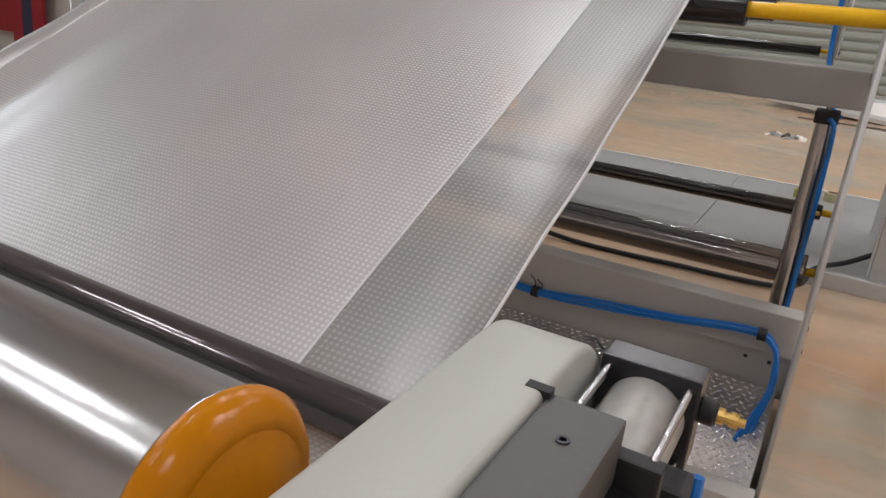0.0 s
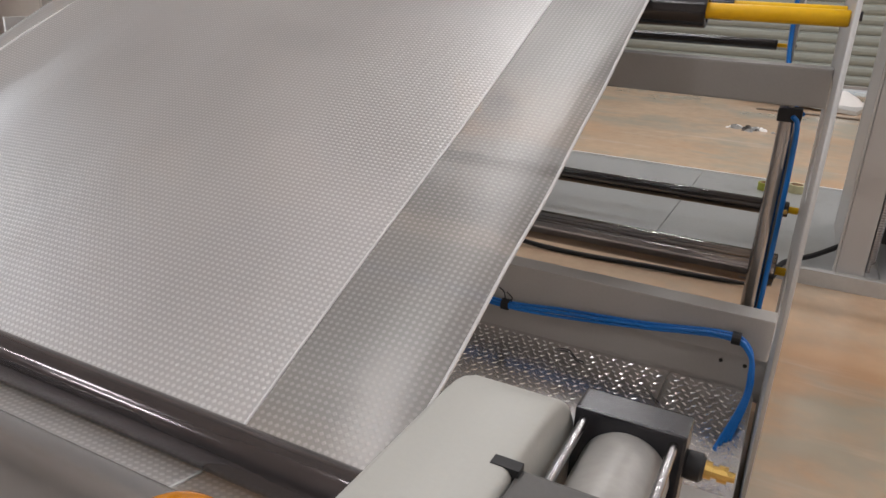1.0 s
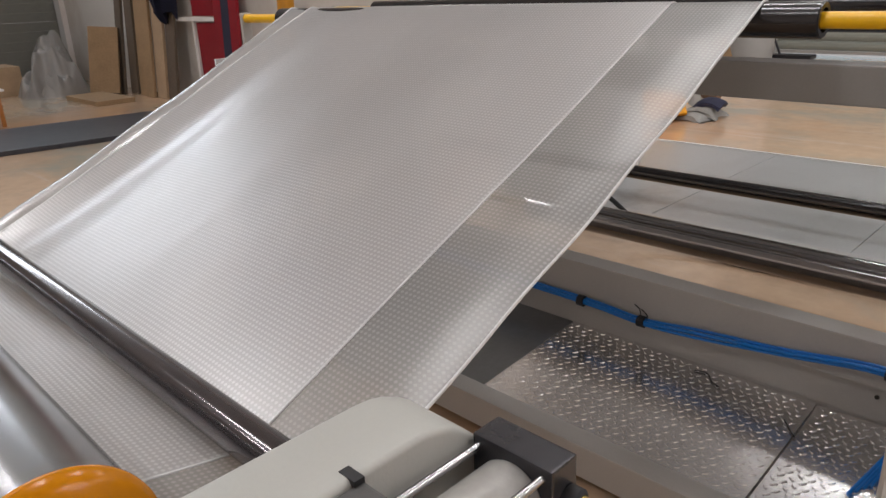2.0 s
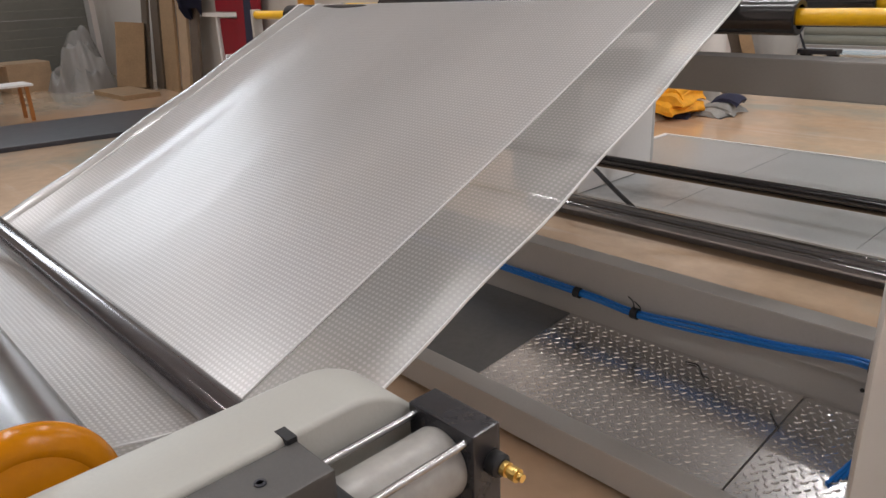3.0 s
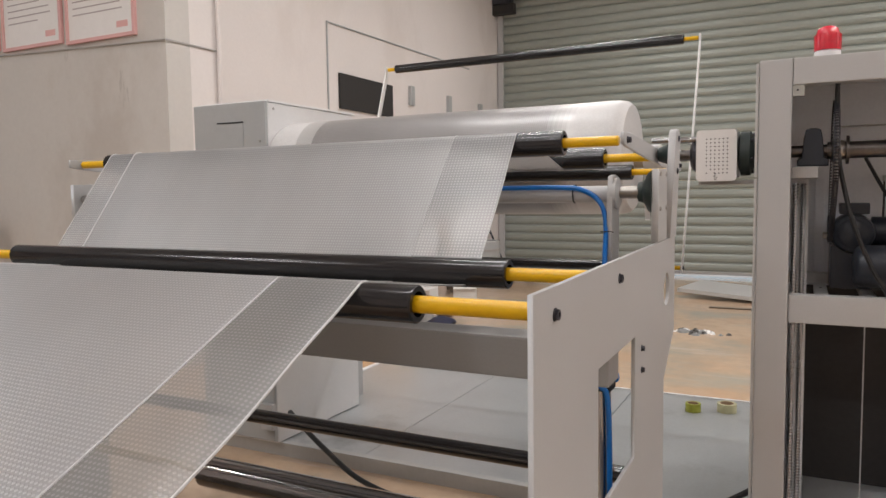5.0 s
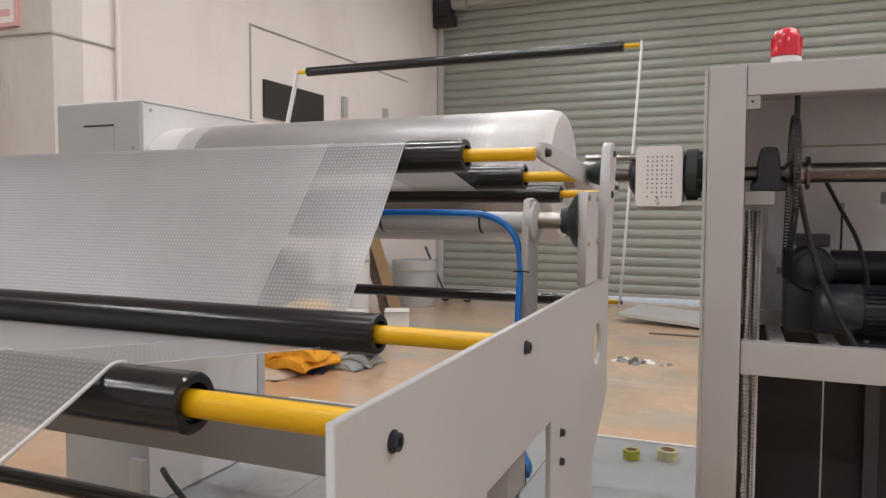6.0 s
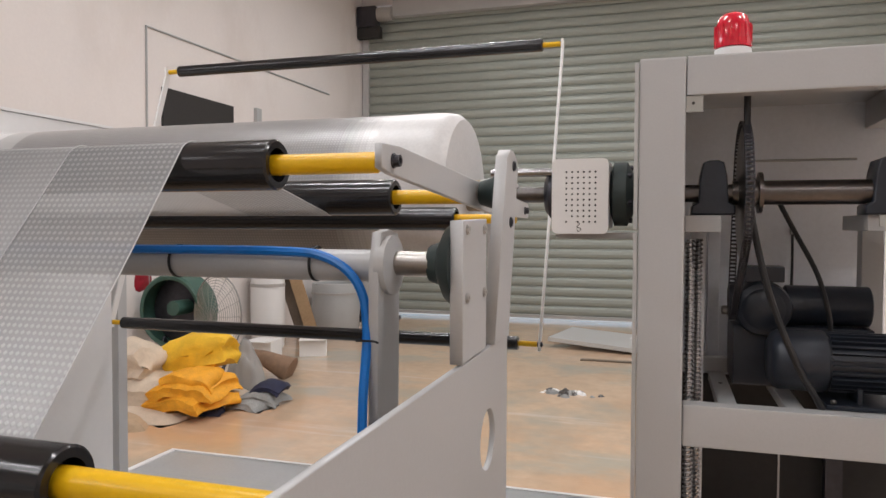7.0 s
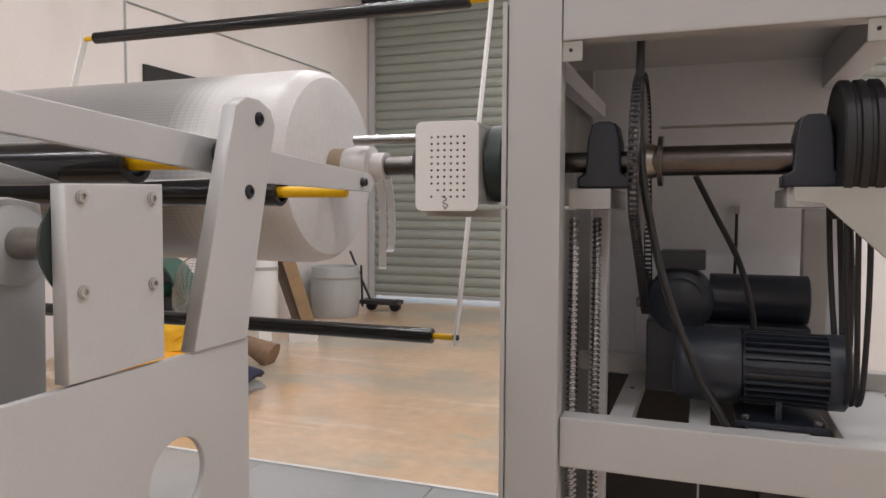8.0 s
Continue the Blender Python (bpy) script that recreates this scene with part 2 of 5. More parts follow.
INSIDE = mat("cabinet inside grey", (0.74, 0.76, 0.8), 0.5, var=0.07, scale=3, fine=60)
CORE = mat("paper core", (0.36, 0.29, 0.2), 0.8, var=0.1, scale=20)
FANGREEN = mat("fan green paint", (0.05, 0.11, 0.085), 0.5, var=0.2, scale=8)
WIRE = mat("grey wire", (0.35, 0.34, 0.33), 0.4, 0.6, var=0.1)
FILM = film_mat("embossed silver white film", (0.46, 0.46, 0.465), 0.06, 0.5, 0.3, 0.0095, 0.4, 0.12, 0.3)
# Same sheet as FILM; the upper span's duller look is put into this colour.
FILM_UP = film_mat("toned silver white film", (0.37, 0.37, 0.37), 0.06, 0.45, 0.34, 0.0095, 0.3, 0.14, 0.4)
STRIP_UP = film_mat("milky film strip", (0.4, 0.4, 0.4), 0.36, 0.3, 0.3, 0.0095, 0.2, 0.12, 0.4)
FILM_E = film_mat("clear embossed film strip", (0.275, 0.27, 0.265), 0.3, 0.26, 0.32, 0.0095, 0.2, 0.04, 0.22)
FILM_L = film_mat("smooth silver film margin", (0.4, 0.4, 0.4), 0.1, 0.06, 0.26, 0.0095, 0.4, 0.1, 0.1)
ROLLFILM = film_mat("wound film", (0.27, 0.26, 0.255), 0.0, 0.4, 0.34, 0.0095, 0.2, 0.0, 0.25)
ROLLMID = film_mat("mid-tone wound film", (0.42, 0.41, 0.4), 0.0, 0.2, 0.38, 0.0095, 0.1, 0.0, 0.2)
ROLLEND = mat("white wound film edge", (0.6, 0.585, 0.575), 0.4, var=0.12, scale=4, fine=120)
LAMP = glow("lamp tube", (1, 0.96, 0.9), 1.2)

# ---- mesh helpers ----
def obj(name, me, material, parent=None, label=""):
    ob = new(name, me)
    if material is not None and not me.materials:
        me.materials.append(material)
    if parent is not None:
        ob.parent = parent
    if label:
        ob["label"] = label
    return ob


def part(name, bm, material, parent=None, label="", smooth=False):
    me = bpy.data.meshes.new(name)
    bm.normal_update()
    bm.to_mesh(me)
    bm.free()
    if smooth:
        me.shade_smooth()
        me.set_sharp_from_angle(angle=radians(40))
    return obj(name, me, material, parent, label)


def thing(name, label, category, at=(0, 0, 0), group="", kind=""):
    e = new(name)
    e.empty_display_size = 0.05
    e.location = at
    return tagged(e, label, category, group, kind)


def box(x0, x1, y0, y1, z0, z1, bev=0.003, bm=None):
    own = bm is None
    b = bmesh.new()
    v = [b.verts.new((x, y, z)) for x in (x0, x1) for y in (y0, y1) for z in (z0, z1)]
    for f in ((0, 1, 3, 2), (4, 6, 7, 5), (0, 4, 5, 1), (2, 3, 7, 6), (0, 2, 6, 4), (1, 5, 7, 3)):
        b.faces.new([v[i] for i in f])
    if bev:
        bmesh.ops.bevel(b, geom=b.edges[:], offset=bev, segments=2, affect="EDGES", profile=0.7)
    if own:
        return b
    me = bpy.data.meshes.new("tmp")
    b.to_mesh(me)
    b.free()
    bm.from_mesh(me)
    bpy.data.meshes.remove(me)
    return bm


AX = {"x": (1, 2, 0), "y": (2, 0, 1), "z": (0, 1, 2)}


def lathe(profile, axis="x", c=(0, 0, 0), n=40, bm=None):
    """profile: (along, radius) pairs, turned about the axis through c."""
    bm = bm or bmesh.new()
    i, j, k = AX[axis]
    rings = []
    for a, r in profile:
        ring = []
        for s in range(n if r > 1e-5 else 1):
            w = 2 * math.pi * s / n
            q = [0, 0, 0]
            q[i], q[j], q[k] = c[i] + r * math.cos(w), c[j] + r * math.sin(w), c[k] + a
            ring.append(bm.verts.new(q))
        rings.append(ring)
    for p, q in zip(rings, rings[1:]):
        for s in range(n):
            a = [p[s % len(p)], p[(s + 1) % len(p)], q[(s + 1) % len(q)], q[s % len(q)]]
            a = list(dict.fromkeys(a))
            if len(a) > 2:
                bm.faces.new(a)
    return bm


def cyl(x0, x1, r, axis="x", c=(0, 0, 0), n=36, bev=0.003, bm=None):
    b = min(bev, r * 0.4)
    return lathe([(x0, 0), (x0, r - b), (x0 + b, r), (x1 - b, r), (x1, r - b), (x1, 0)], axis, c, n, bm)


def pipe(x0, x1, r, ri, axis="x", c=(0, 0, 0), n=36, bm=None):
    return lathe([(x0 + 0.02, 0.0), (x0 + 0.02, ri), (x0, ri), (x0, r - 0.003), (x0 + 0.003, r), (x1 - 0.003, r), (x1, r - 0.003), (x1, ri), (x1 - 0.02, ri), (x1 - 0.02, 0)], axis, c, n, bm)


def spline(pts, per=8):
    P = [Vector(p) for p in pts]
    P = [P[0] * 2 - P[1], *P, P[-1] * 2 - P[-2]]
    out = []
    for a, b, c, d in zip(P, P[1:], P[2:], P[3:]):
        for s in range(per):
            t = s / per
            out.append(0.5 * ((2 * b) + (c - a) * t + (2 * a - 5 * b + 4 * c - d) * t * t + (3 * b - a - 3 * c + d) * t ** 3))
    out.append(P[-2])
    return out


def hose(pts, r, n=8, per=8, bm=None):
    bm = bm or bmesh.new()
    P = spline(pts, per) if per else [Vector(p) for p in pts]
    side = None
    rings = []
    for i, p in enumerate(P):
        d = (P[min(i + 1, len(P) - 1)] - P[max(i - 1, 0)]).normalized()
        if side is None:
            side = d.orthogonal().normalized()
        side = (side - d * side.dot(d)).normalized()
        up = d.cross(side)
        rings.append([bm.verts.new(p + (side * math.cos(2 * math.pi * k / n) + up * math.sin(2 * math.pi * k / n)) * r) for k in range(n)])
    for a, b in zip(rings, rings[1:]):
        for k in range(n):
            bm.faces.new((a[k], a[(k + 1) % n], b[(k + 1) % n], b[k]))
    bm.faces.new(rings[0][::-1])
    bm.faces.new(rings[-1])
    return bm


def plate(outline, holes, x0, x1, plane="yz", bev=0.0015):
    """A sheet cut to an outline with holes; the thickness runs from x0 to x1 along the third axis."""
    cu = bpy.data.curves.new("cut", "CURVE")
    cu.dimensions, cu.fill_mode = "2D", "BOTH"
    cu.extrude, cu.bevel_depth, cu.bevel_resolution, cu.offset = (x1 - x0) / 2 - bev, bev, 1, -bev
    for poly in (outline, *holes):
        s = cu.splines.new("POLY")
        s.points.add(len(poly) - 1)
        for q, (a, b) in zip(s.points, poly):
            q.co = (a, b, 0, 1)
        s.use_cyclic_u = True
    ob = bpy.data.objects.new("cut", cu)
    scene.collection.objects.link(ob)
    me = bpy.data.meshes.new_from_object(ob.evaluated_get(bpy.context.evaluated_depsgraph_get()))
    bpy.data.objects.remove(ob)
    bpy.data.curves.remove(cu)
    mid = (x0 + x1) / 2
    m = {"yz": Matrix(((0, 0, 1, mid), (1, 0, 0, 0), (0, 1, 0, 0), (0, 0, 0, 1))),
         "xz": Matrix(((1, 0, 0, 0), (0, 0, -1, mid), (0, 1, 0, 0), (0, 0, 0, 1)))}[plane]
    me.transform(m)
    b = bmesh.new()
    b.from_mesh(me)
    bpy.data.meshes.remove(me)
    return b


def ring2d(cy, cz, r, n=28, r2=None):
    return [(cy + r * math.cos(2 * math.pi * k / n), cz + (r2 or r) * math.sin(2 * math.pi * k / n)) for k in range(n)]


def hexbolt(name, parent, at, axis="x", r=0.009, h=0.008, material=None):
    bm = lathe([(0, 0), (0, r * 1.25), (0.002, r * 1.25), (0.002, r), (h, r), (h, r * 0.55), (h - 0.003, r * 0.5), (h - 0.003, 0)], axis, (0, 0, 0), 12)
    ob = part(name, bm, material or DARKSTEEL, parent)
    ob.location = at
    return ob


def crumple(center, size, seed, lift=0.5, n=22, rough=1.0):
    """A heap of cloth, film or paper: a soft mound with long folds across it."""
    bm = bmesh.new()
    g = []
    rnd = random.Random(seed)
    ox, oy, turn = rnd.uniform(0, 50), rnd.uniform(0, 50), rnd.uniform(0, 3.1)
    sx, sy, sz = size
    ct, st = math.cos(turn), math.sin(turn)
    for i in range(n + 1):
        row = []
        for j in range(n * 2):
            a = math.pi * j / n
            q = i / n
            edge = 1 + 0.22 * noise.noise((ox + math.cos(a) * 1.3, oy + math.sin(a) * 1.3, 7)) + 0.1 * noise.noise((ox + math.cos(a) * 4, oy + math.sin(a) * 4, 9))
            u, v = q * math.cos(a), q * math.sin(a)
            w = u * ct + v * st
            s = -u * st + v * ct
            bend = 0.35 * noise.noise((ox + u * 1.4, oy + v * 1.4, 2.0))
            fold = math.sin((w + bend) * 9 + seed) * (0.5 + 0.5 * noise.noise((ox + s * 2, oy + w * 2, 4.0)))
            small = noise.noise((ox + u * 5, oy + v * 5, 3.0))
            dome = (1 - q ** 3.2) * (0.8 + 0.5 * noise.noise((ox + u * 1.2, oy + v * 1.2, 1.0)))
            z = sz * max(0.0, dome * lift * 1.6 + (1 - q ** 6) * rough * (0.11 * fold + 0.07 * small))
            row.append(bm.verts.new((center[0] + u * sx * edge, center[1] + v * sy * edge, center[2] + z)))
            if i == 0:
                break
        g.append(row)
    m = n * 2
    for j in range(m):
        bm.faces.new((g[0][0], g[1][j], g[1][(j + 1) % m]))
    for i in range(1, n):
        for j in range(m):
            bm.faces.new((g[i][j], g[i + 1][j], g[i + 1][(j + 1) % m], g[i][(j + 1) % m]))
    bm.faces.new(g[n][::-1])
    bmesh.ops.recalc_face_normals(bm, faces=bm.faces[:])
    return bm


def folded(x0, x1, y0, y1, z0, z1, seed, sag=0.05):
    """A folded layer of stiff cloth: a thick rounded pad with creased, wavy faces."""
    bm = box(x0, x1, y0, y1, z0, z1, 0)
    bmesh.ops.subdivide_edges(bm, edges=bm.edges[:], cuts=9, use_grid_fill=True)
    cx, cy, cz = (x0 + x1) / 2, (y0 + y1) / 2, (z0 + z1) / 2
    for v in bm.verts:
        p = v.co.copy()
        u, w, h = (p.x - cx) / (x1 - x0) * 2, (p.y - cy) / (y1 - y0) * 2, (p.z - cz) / (z1 - z0) * 2
        k = max(abs(u), abs(w)) ** 4
        p.z += -(z1 - z0) * 0.22 * h * k - sag * (u * u + 0.4 * w * w) + 0.35 * (z1 - z0) * noise.noise((p.x * 4 + seed, p.y * 4, 1))
        p.x += 0.05 * noise.noise((p.y * 5, p.z * 7, seed)) + 0.02 * math.sin(p.z * 40 + seed)
        p.y += 0.05 * noise.noise((p.x * 5, p.z * 9, seed + 3))
        v.co = p
        p.z -= 0.3 * (z1 - z0) * abs(noise.noise((p.x * 9 + seed, p.y * 6, 5 + seed))) * (1 if h > 0 else 0.2)
        p.z += 0.3 * (z1 - z0) * u * math.sin(seed * 1.7)
        v.co = p
    bmesh.ops.rotate(bm, verts=bm.verts[:], cent=(cx, cy, cz), matrix=Matrix.Rotation(0.3 * math.sin(seed * 2.3), 3, "Z"))
    for v in bm.verts:
        v.co.z = max(v.co.z, 0.001)
    return bm

SPIN = []  # things that turn on their own axis: (object, degrees a second)

# ---- room ----
def slab(name, bm, material, label, cat="wall"):
    return tagged(part(name, bm, material), label, cat, kind="structure")

slab("floor", box(-14, 6, -5, 13.3, -0.2, 0, 0), CONC, "worn glossy tan concrete floor with grey patches", "floor")
slab("ground", box(-60, 60, 13.3, 80, -0.2, -0.01, 0), mat("pale yard", (0.55, 0.53, 0.5), 0.8), "pale yard outside the shutter", "ground")
slab("ceiling", box(-14, 6, -5, 13.5, 5.6, 5.75, 0), CEIL, "plain pale ceiling", "ceiling")
slab("wall_left", box(-4.85, -4.6, 5.3, 13.3, 0, 5.6, 0), WALL, "white plastered factory wall")
slab("wall_block", box(-14, -4.16, 5.05, 5.3, 0, 5.6, 0.004), WALL_B, "plastered partition wall with scuffs, weak light in its colour")
slab("wall_return", box(-4.6, -4.16, 5.3, 5.62, 0, 5.6, 0.004), WALL, "short white wall return")
slab("wall_right", box(4.2, 4.4, -5, 13.3, 0, 5.6, 0), WALL, "plain white wall")
slab("wall_rear", box(-14, 4.2, -5.2, -5, 0, 5.6, 0), WALL, "plain white wall")
bmw = box(-13.55, -13.3, -5, 0.4, 0, 5.6, 0)
slab("wall_far_left", bmw, WALL, "plain white wall beside the shutter")
slab("wall_far_corner", box(-13.55, -13.3, 4.97, 5.05, 0, 5.6, 0), WALL, "white wall corner beside the shutter")
slab("wall_far_lintel", box(-13.55, -13.3, 0.4, 4.97, 4.2, 4.4, 0), WALL, "white wall above the shutter")
slab("wall_far_top", box(-13.55, -13.3, 0.4, 4.97, 5.45, 5.6, 0), WALL, "white wall above the high window")
# Unseen window, inferred and added for the bright streak on the film.
w1 = thing("unseen_window_1", "long high window with pale steel frame, unseen, added above the shutter", "window", kind="structure")
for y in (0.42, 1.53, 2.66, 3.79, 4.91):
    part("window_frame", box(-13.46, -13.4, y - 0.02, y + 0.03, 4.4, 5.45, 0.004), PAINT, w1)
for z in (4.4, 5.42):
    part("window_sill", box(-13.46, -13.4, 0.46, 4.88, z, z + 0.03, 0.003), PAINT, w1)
# Area lamp added in its opening to give the film that streak.
wl = new("added_window_light", bpy.data.lights.new("added_window_light", "AREA"))
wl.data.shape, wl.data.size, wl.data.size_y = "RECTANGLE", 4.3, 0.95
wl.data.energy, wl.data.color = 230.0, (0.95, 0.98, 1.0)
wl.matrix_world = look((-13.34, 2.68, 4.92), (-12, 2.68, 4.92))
slab("wall_back_lintel", box(-4.6, 4.2, 13.05, 13.3, 5.12, 5.6, 0), WALL, "white wall above the roller shutter")
slab("wall_back_right", box(3.2, 4.2, 13.05, 13.3, 0, 5.12, 0), WALL, "white wall beside the roller shutter")

def shutter(name, label, material, width, height, pitch, m, gap):
    t = thing(name, label, "roller shutter", kind="structure")
    prof = [(0.0, 0.0), (-0.012, 0.012), (-0.03, 0.2), (-0.038, 0.45), (-0.032, 0.75), (-0.014, 0.93), (0.0, 0.985)]
    bm = bmesh.new()
    f = [[bm.verts.new((s * width / 2, a, b * pitch)) for a, b in prof] + [bm.verts.new((s * width / 2, 0.012, b * pitch)) for b in (0.985, 0)] for s in (-1, 1)]
    k = len(f[0])
    for i in range(k):
        bm.faces.new((f[0][i], f[0][(i + 1) % k], f[1][(i + 1) % k], f[1][i]))
    bm.faces.new(f[0][::-1]); bm.faces.new(f[1])
    bmesh.ops.recalc_face_normals(bm, faces=bm.faces[:])
    me = bpy.data.meshes.new("slat")
    bm.to_mesh(me); bm.free()
    for i in range(int((height - gap) / pitch)):
        o = obj("slat", me, material, t)
        o.location = (0, 0, gap + i * pitch)
    part("bottom_bar", box(-width / 2, width / 2, -0.03, 0.02, gap - 0.05, gap - 0.004, 0.004), PAINT_D, t)
    for s in (-1, 1):
        part("guide_rail", box(s * width / 2 - 0.05, s * width / 2 + 0.05, -0.075, 0.03, 0, height, 0.006), PAINT, t)
    t.matrix_basis = m
    return t

shutter("door_1", "grey-green steel roller shutter, closed", SLAT, 7.7, 5.08, 0.148, pose(-0.68, 13.1, 0), 0.1)
shutter("door_2", "olive grey steel roller shutter, closed", SLAT_L, 4.5, 4.2, 0.148, pose(-13.36, 2.7, 0, 0, 0, -90), 0.1)
slab("shutter_box", box(-4.0, 3.2, 12.9, 13.04, 4.88, 5.3, 0.01), PAINT, "pale steel box over the roller shutter", "shutter box")
hd = thing("shutter_motor", "dark shutter motor box on the wall corner", "motor")
part("body", box(-4.58, -4.25, 12.78, 13.0, 4.72, 5.05, 0.03), DARKSTEEL, hd)
part("drum", cyl(-4.25, -4.0, 0.11, "x", (0, 12.9, 4.93)), PAINT_D, hd)
part("bracket", box(-4.6, -4.2, 12.84, 12.97, 4.55, 4.73, 0.01), DARK, hd)

# ceiling tube lamps out of view, the last four added for brightness
lm = None
for i, (x, y) in enumerate(LAMPS):
    if lm is None:
        lm = thing("ceiling_light", "long white tube light under the ceiling", "light", (x, y, 5.1), "ceiling lights")
        part("housing", box(-0.75, 0.75, -0.09, 0.09, 0.06, 0.12, 0.01), PAPER, lm)
        for s in (-1, 1):
            part("tube", cyl(-0.72, 0.72, 0.018, "x", (0, s * 0.045, 0.035), 12), LAMP, lm)
            part("rod", cyl(0.12, 0.5, 0.006, "z", (s * 0.6, 0, 0), 8), PAINT_D, lm)
    else:
        copy_thing(lm, pose(x, y, 5.1))
    l = new("lamp", bpy.data.lights.new("lamp", "AREA"))
    l.data.shape, l.data.size, l.data.size_y = "RECTANGLE", 1.45, 0.16
    l.data.energy, l.data.color = LAMP_W, (1.0, 0.95, 0.905)
    l.location = (x, y, 5.1)

# conduit, trim lines, framed certificates on the partition
def trim(name, pts, r, material, label, cat="conduit"):
    tagged(part(name, hose(pts, r, 8, 0), material), label, cat, kind="structure")

trim("trim", [(-10, 5.04, 2.86), (-4.15, 5.04, 2.66), (-4.15, 5.62, 2.66)], 0.008, PAINT_D, "thin grey conduit on the partition")
trim("trim", [(-4.13, 5.6, 0), (-4.13, 5.6, 5.5)], 0.02, WALL, "white upright conduit at the corner")
trim("trim", [(-4.58, 5.75, 0), (-4.58, 5.75, 5.5)], 0.02, WALL, "white upright conduit on the wall")
trim("trim", [(-4.59, 7.83, 0.4), (-4.59, 7.83, 3.42), (-4.59, 11.8, 3.46)], 0.012, EBOX, "thin grey conduit bent across the wall")
trim("trim", [(-13, 5.04, 2.25), (-9.6, 5.04, 2.35)], 0.006, DARK, "sagging wire along the wall")

def certificate(x0, x1, seed):
    c = thing("framed_certificate", "red-framed paper certificate hung on the wall", "certificate", group="certificates on the wall")
    z0, z1 = 2.75 + 0.028 * (-(x0 + x1) / 2 - 4.5) , 3.4
    part("sheet", box(x0, x1, 5.033, 5.045, z0, z1, 0), PAPER, c)
    for a in ((x0 - 0.03, x0, z0 - 0.03, z1 + 0.03), (x1, x1 + 0.03, z0 - 0.03, z1 + 0.03), (x0, x1, z0 - 0.03, z0), (x0, x1, z1, z1 + 0.03)):
        part("frame", box(a[0], a[1], 5.02, 5.05, a[2], a[3], 0.003), PINK, c)
    r = random.Random(seed)
    for k in range(7):
        w = r.uniform(0.5, 0.82) * (x1 - x0)
        part("print_line", box(x0 + 0.06, x0 + 0.06 + w, 5.031, 5.0335, z0 + 0.2 + 0.055 * k, z0 + 0.21 + 0.055 * k, 0), GREY_INK, c)
    part("stamp", box(x1 - 0.19, x1 - 0.06, 5.031, 5.0335, z0 + 0.05, z0 + 0.1, 0), PINK, c)

for i, (a, b) in enumerate(((-5.28, -4.5), (-6.16, -5.4), (-7.04, -6.28))):
    certificate(a, b, i)

# black window opening and switch on the long wall
tagged(part("wall_vent", box(-4.6, -4.57, 8.05, 9.28, 2.45, 2.87, 0.006), DARK), "dark panel set in the white wall", "panel", kind="structure")
sw = thing("wall_switch", "small grey switch on the wall", "switch", group="wall switches")
part("body", box(-4.6, -4.55, 9.75, 9.86, 2.66, 2.93, 0.012), EBOX, sw)
for y in (11.0, 12.2):
    copy_thing(sw, pose(0, y - 9.8, 0))

# steel platform behind the winder
pf = thing("platform", "low blue-grey steel floor platform with pale rim", "platform", kind="structure")
for i, (a, b) in enumerate(((-2.6, -1.62), (-1.616, -0.62), (-0.616, 0.4), (0.404, 2.0))):
    part("plate", box(a, b, 3.9, 5.66, 0.0, 0.07, 0.002), PLATE, pf)
part("rim", box(-2.62, 2.0, 3.855, 3.897, 0.0, 0.074, 0.003), RIM, pf)
part("rim", box(-2.62, 2.0, 5.663, 5.69, 0.0, 0.076, 0.003), GUARD_W, pf)
part("rim", box(-2.64, -2.603, 3.855, 5.69, 0.0, 0.076, 0.003), GUARD_W, pf)

# ---- winder frame ----
XL = -2.49
wf = thing("winder_frame", "pale grey steel frame of a film winding machine", "machine")
OUT = [(1.892, 0.0), (1.892, 1.25), (3.257, 1.262), (3.257, 0.96), (3.07, 0.84), (3.07, 0.0)]
LOW = [(1.892, 0.0), (1.892, 1.05), (3.257, 1.06), (3.257, 0.96), (3.07, 0.84), (3.07, 0.0)]
HOLES = [[(2.29, 0.735), (2.65, 0.735), (2.65, 1.044), (2.29, 1.044)], [(2.29, 0.25), (2.65, 0.25), (2.65, 0.53), (2.29, 0.53)], ring2d(3.11, 1.108, 0.05)]
for x, nm in ((0.0, "side_panel"), (XL, "side_panel")):
    sp = part(nm, plate(OUT if x == 0 else LOW, HOLES if x == 0 else HOLES[1:2], *((0.002, 0.012) if x == 0 else (x - 0.012, x - 0.002))), PAINT, wf)
    s = 1 if x == 0 else -1
    for y, z in ((2.0, 1.203), (2.474, 1.211), (2.73, 1.0), (2.73, 0.943), (2.28, 0.4), (2.28, 0.33), (3.02, 0.12)):
        if x < 0 and z > 0.95:
            continue
        hexbolt("bolt", sp, (x + s * 0.012, y, z), r=0.0095 if z > 1.1 else 0.007).rotation_euler = (0, 0, 0 if s > 0 else math.pi)
for y, z in ((2.05, 1.197), (2.52, 1.205)):
    part("bearing_post", box(XL - 0.008, XL + 0.008, y - 0.022, y + 0.022, 1.052, z + 0.022, 0.003), PAINT_D, wf)
part("cross_beam", box(XL - 0.002, 0.001, 2.42, 2.52, 0.97, 1.07, 0.006), PAINT_D_SHADE, wf, "grey upper cross beam with shade in its colour")
part("cross_beam", box(XL - 0.002, 0.001, 2.36, 2.44, 0.26, 0.388, 0.006), PAINT_D, wf)
part("beam_web", box(XL - 0.002, 0.001, 2.385, 2.40, 0.115, 0.259, 0.001), PAINT_D, wf)
part("cross_beam", box(XL - 0.002, 0.001, 1.80, 1.87, 0.03, 0.13, 0.006), PAINT_D, wf)
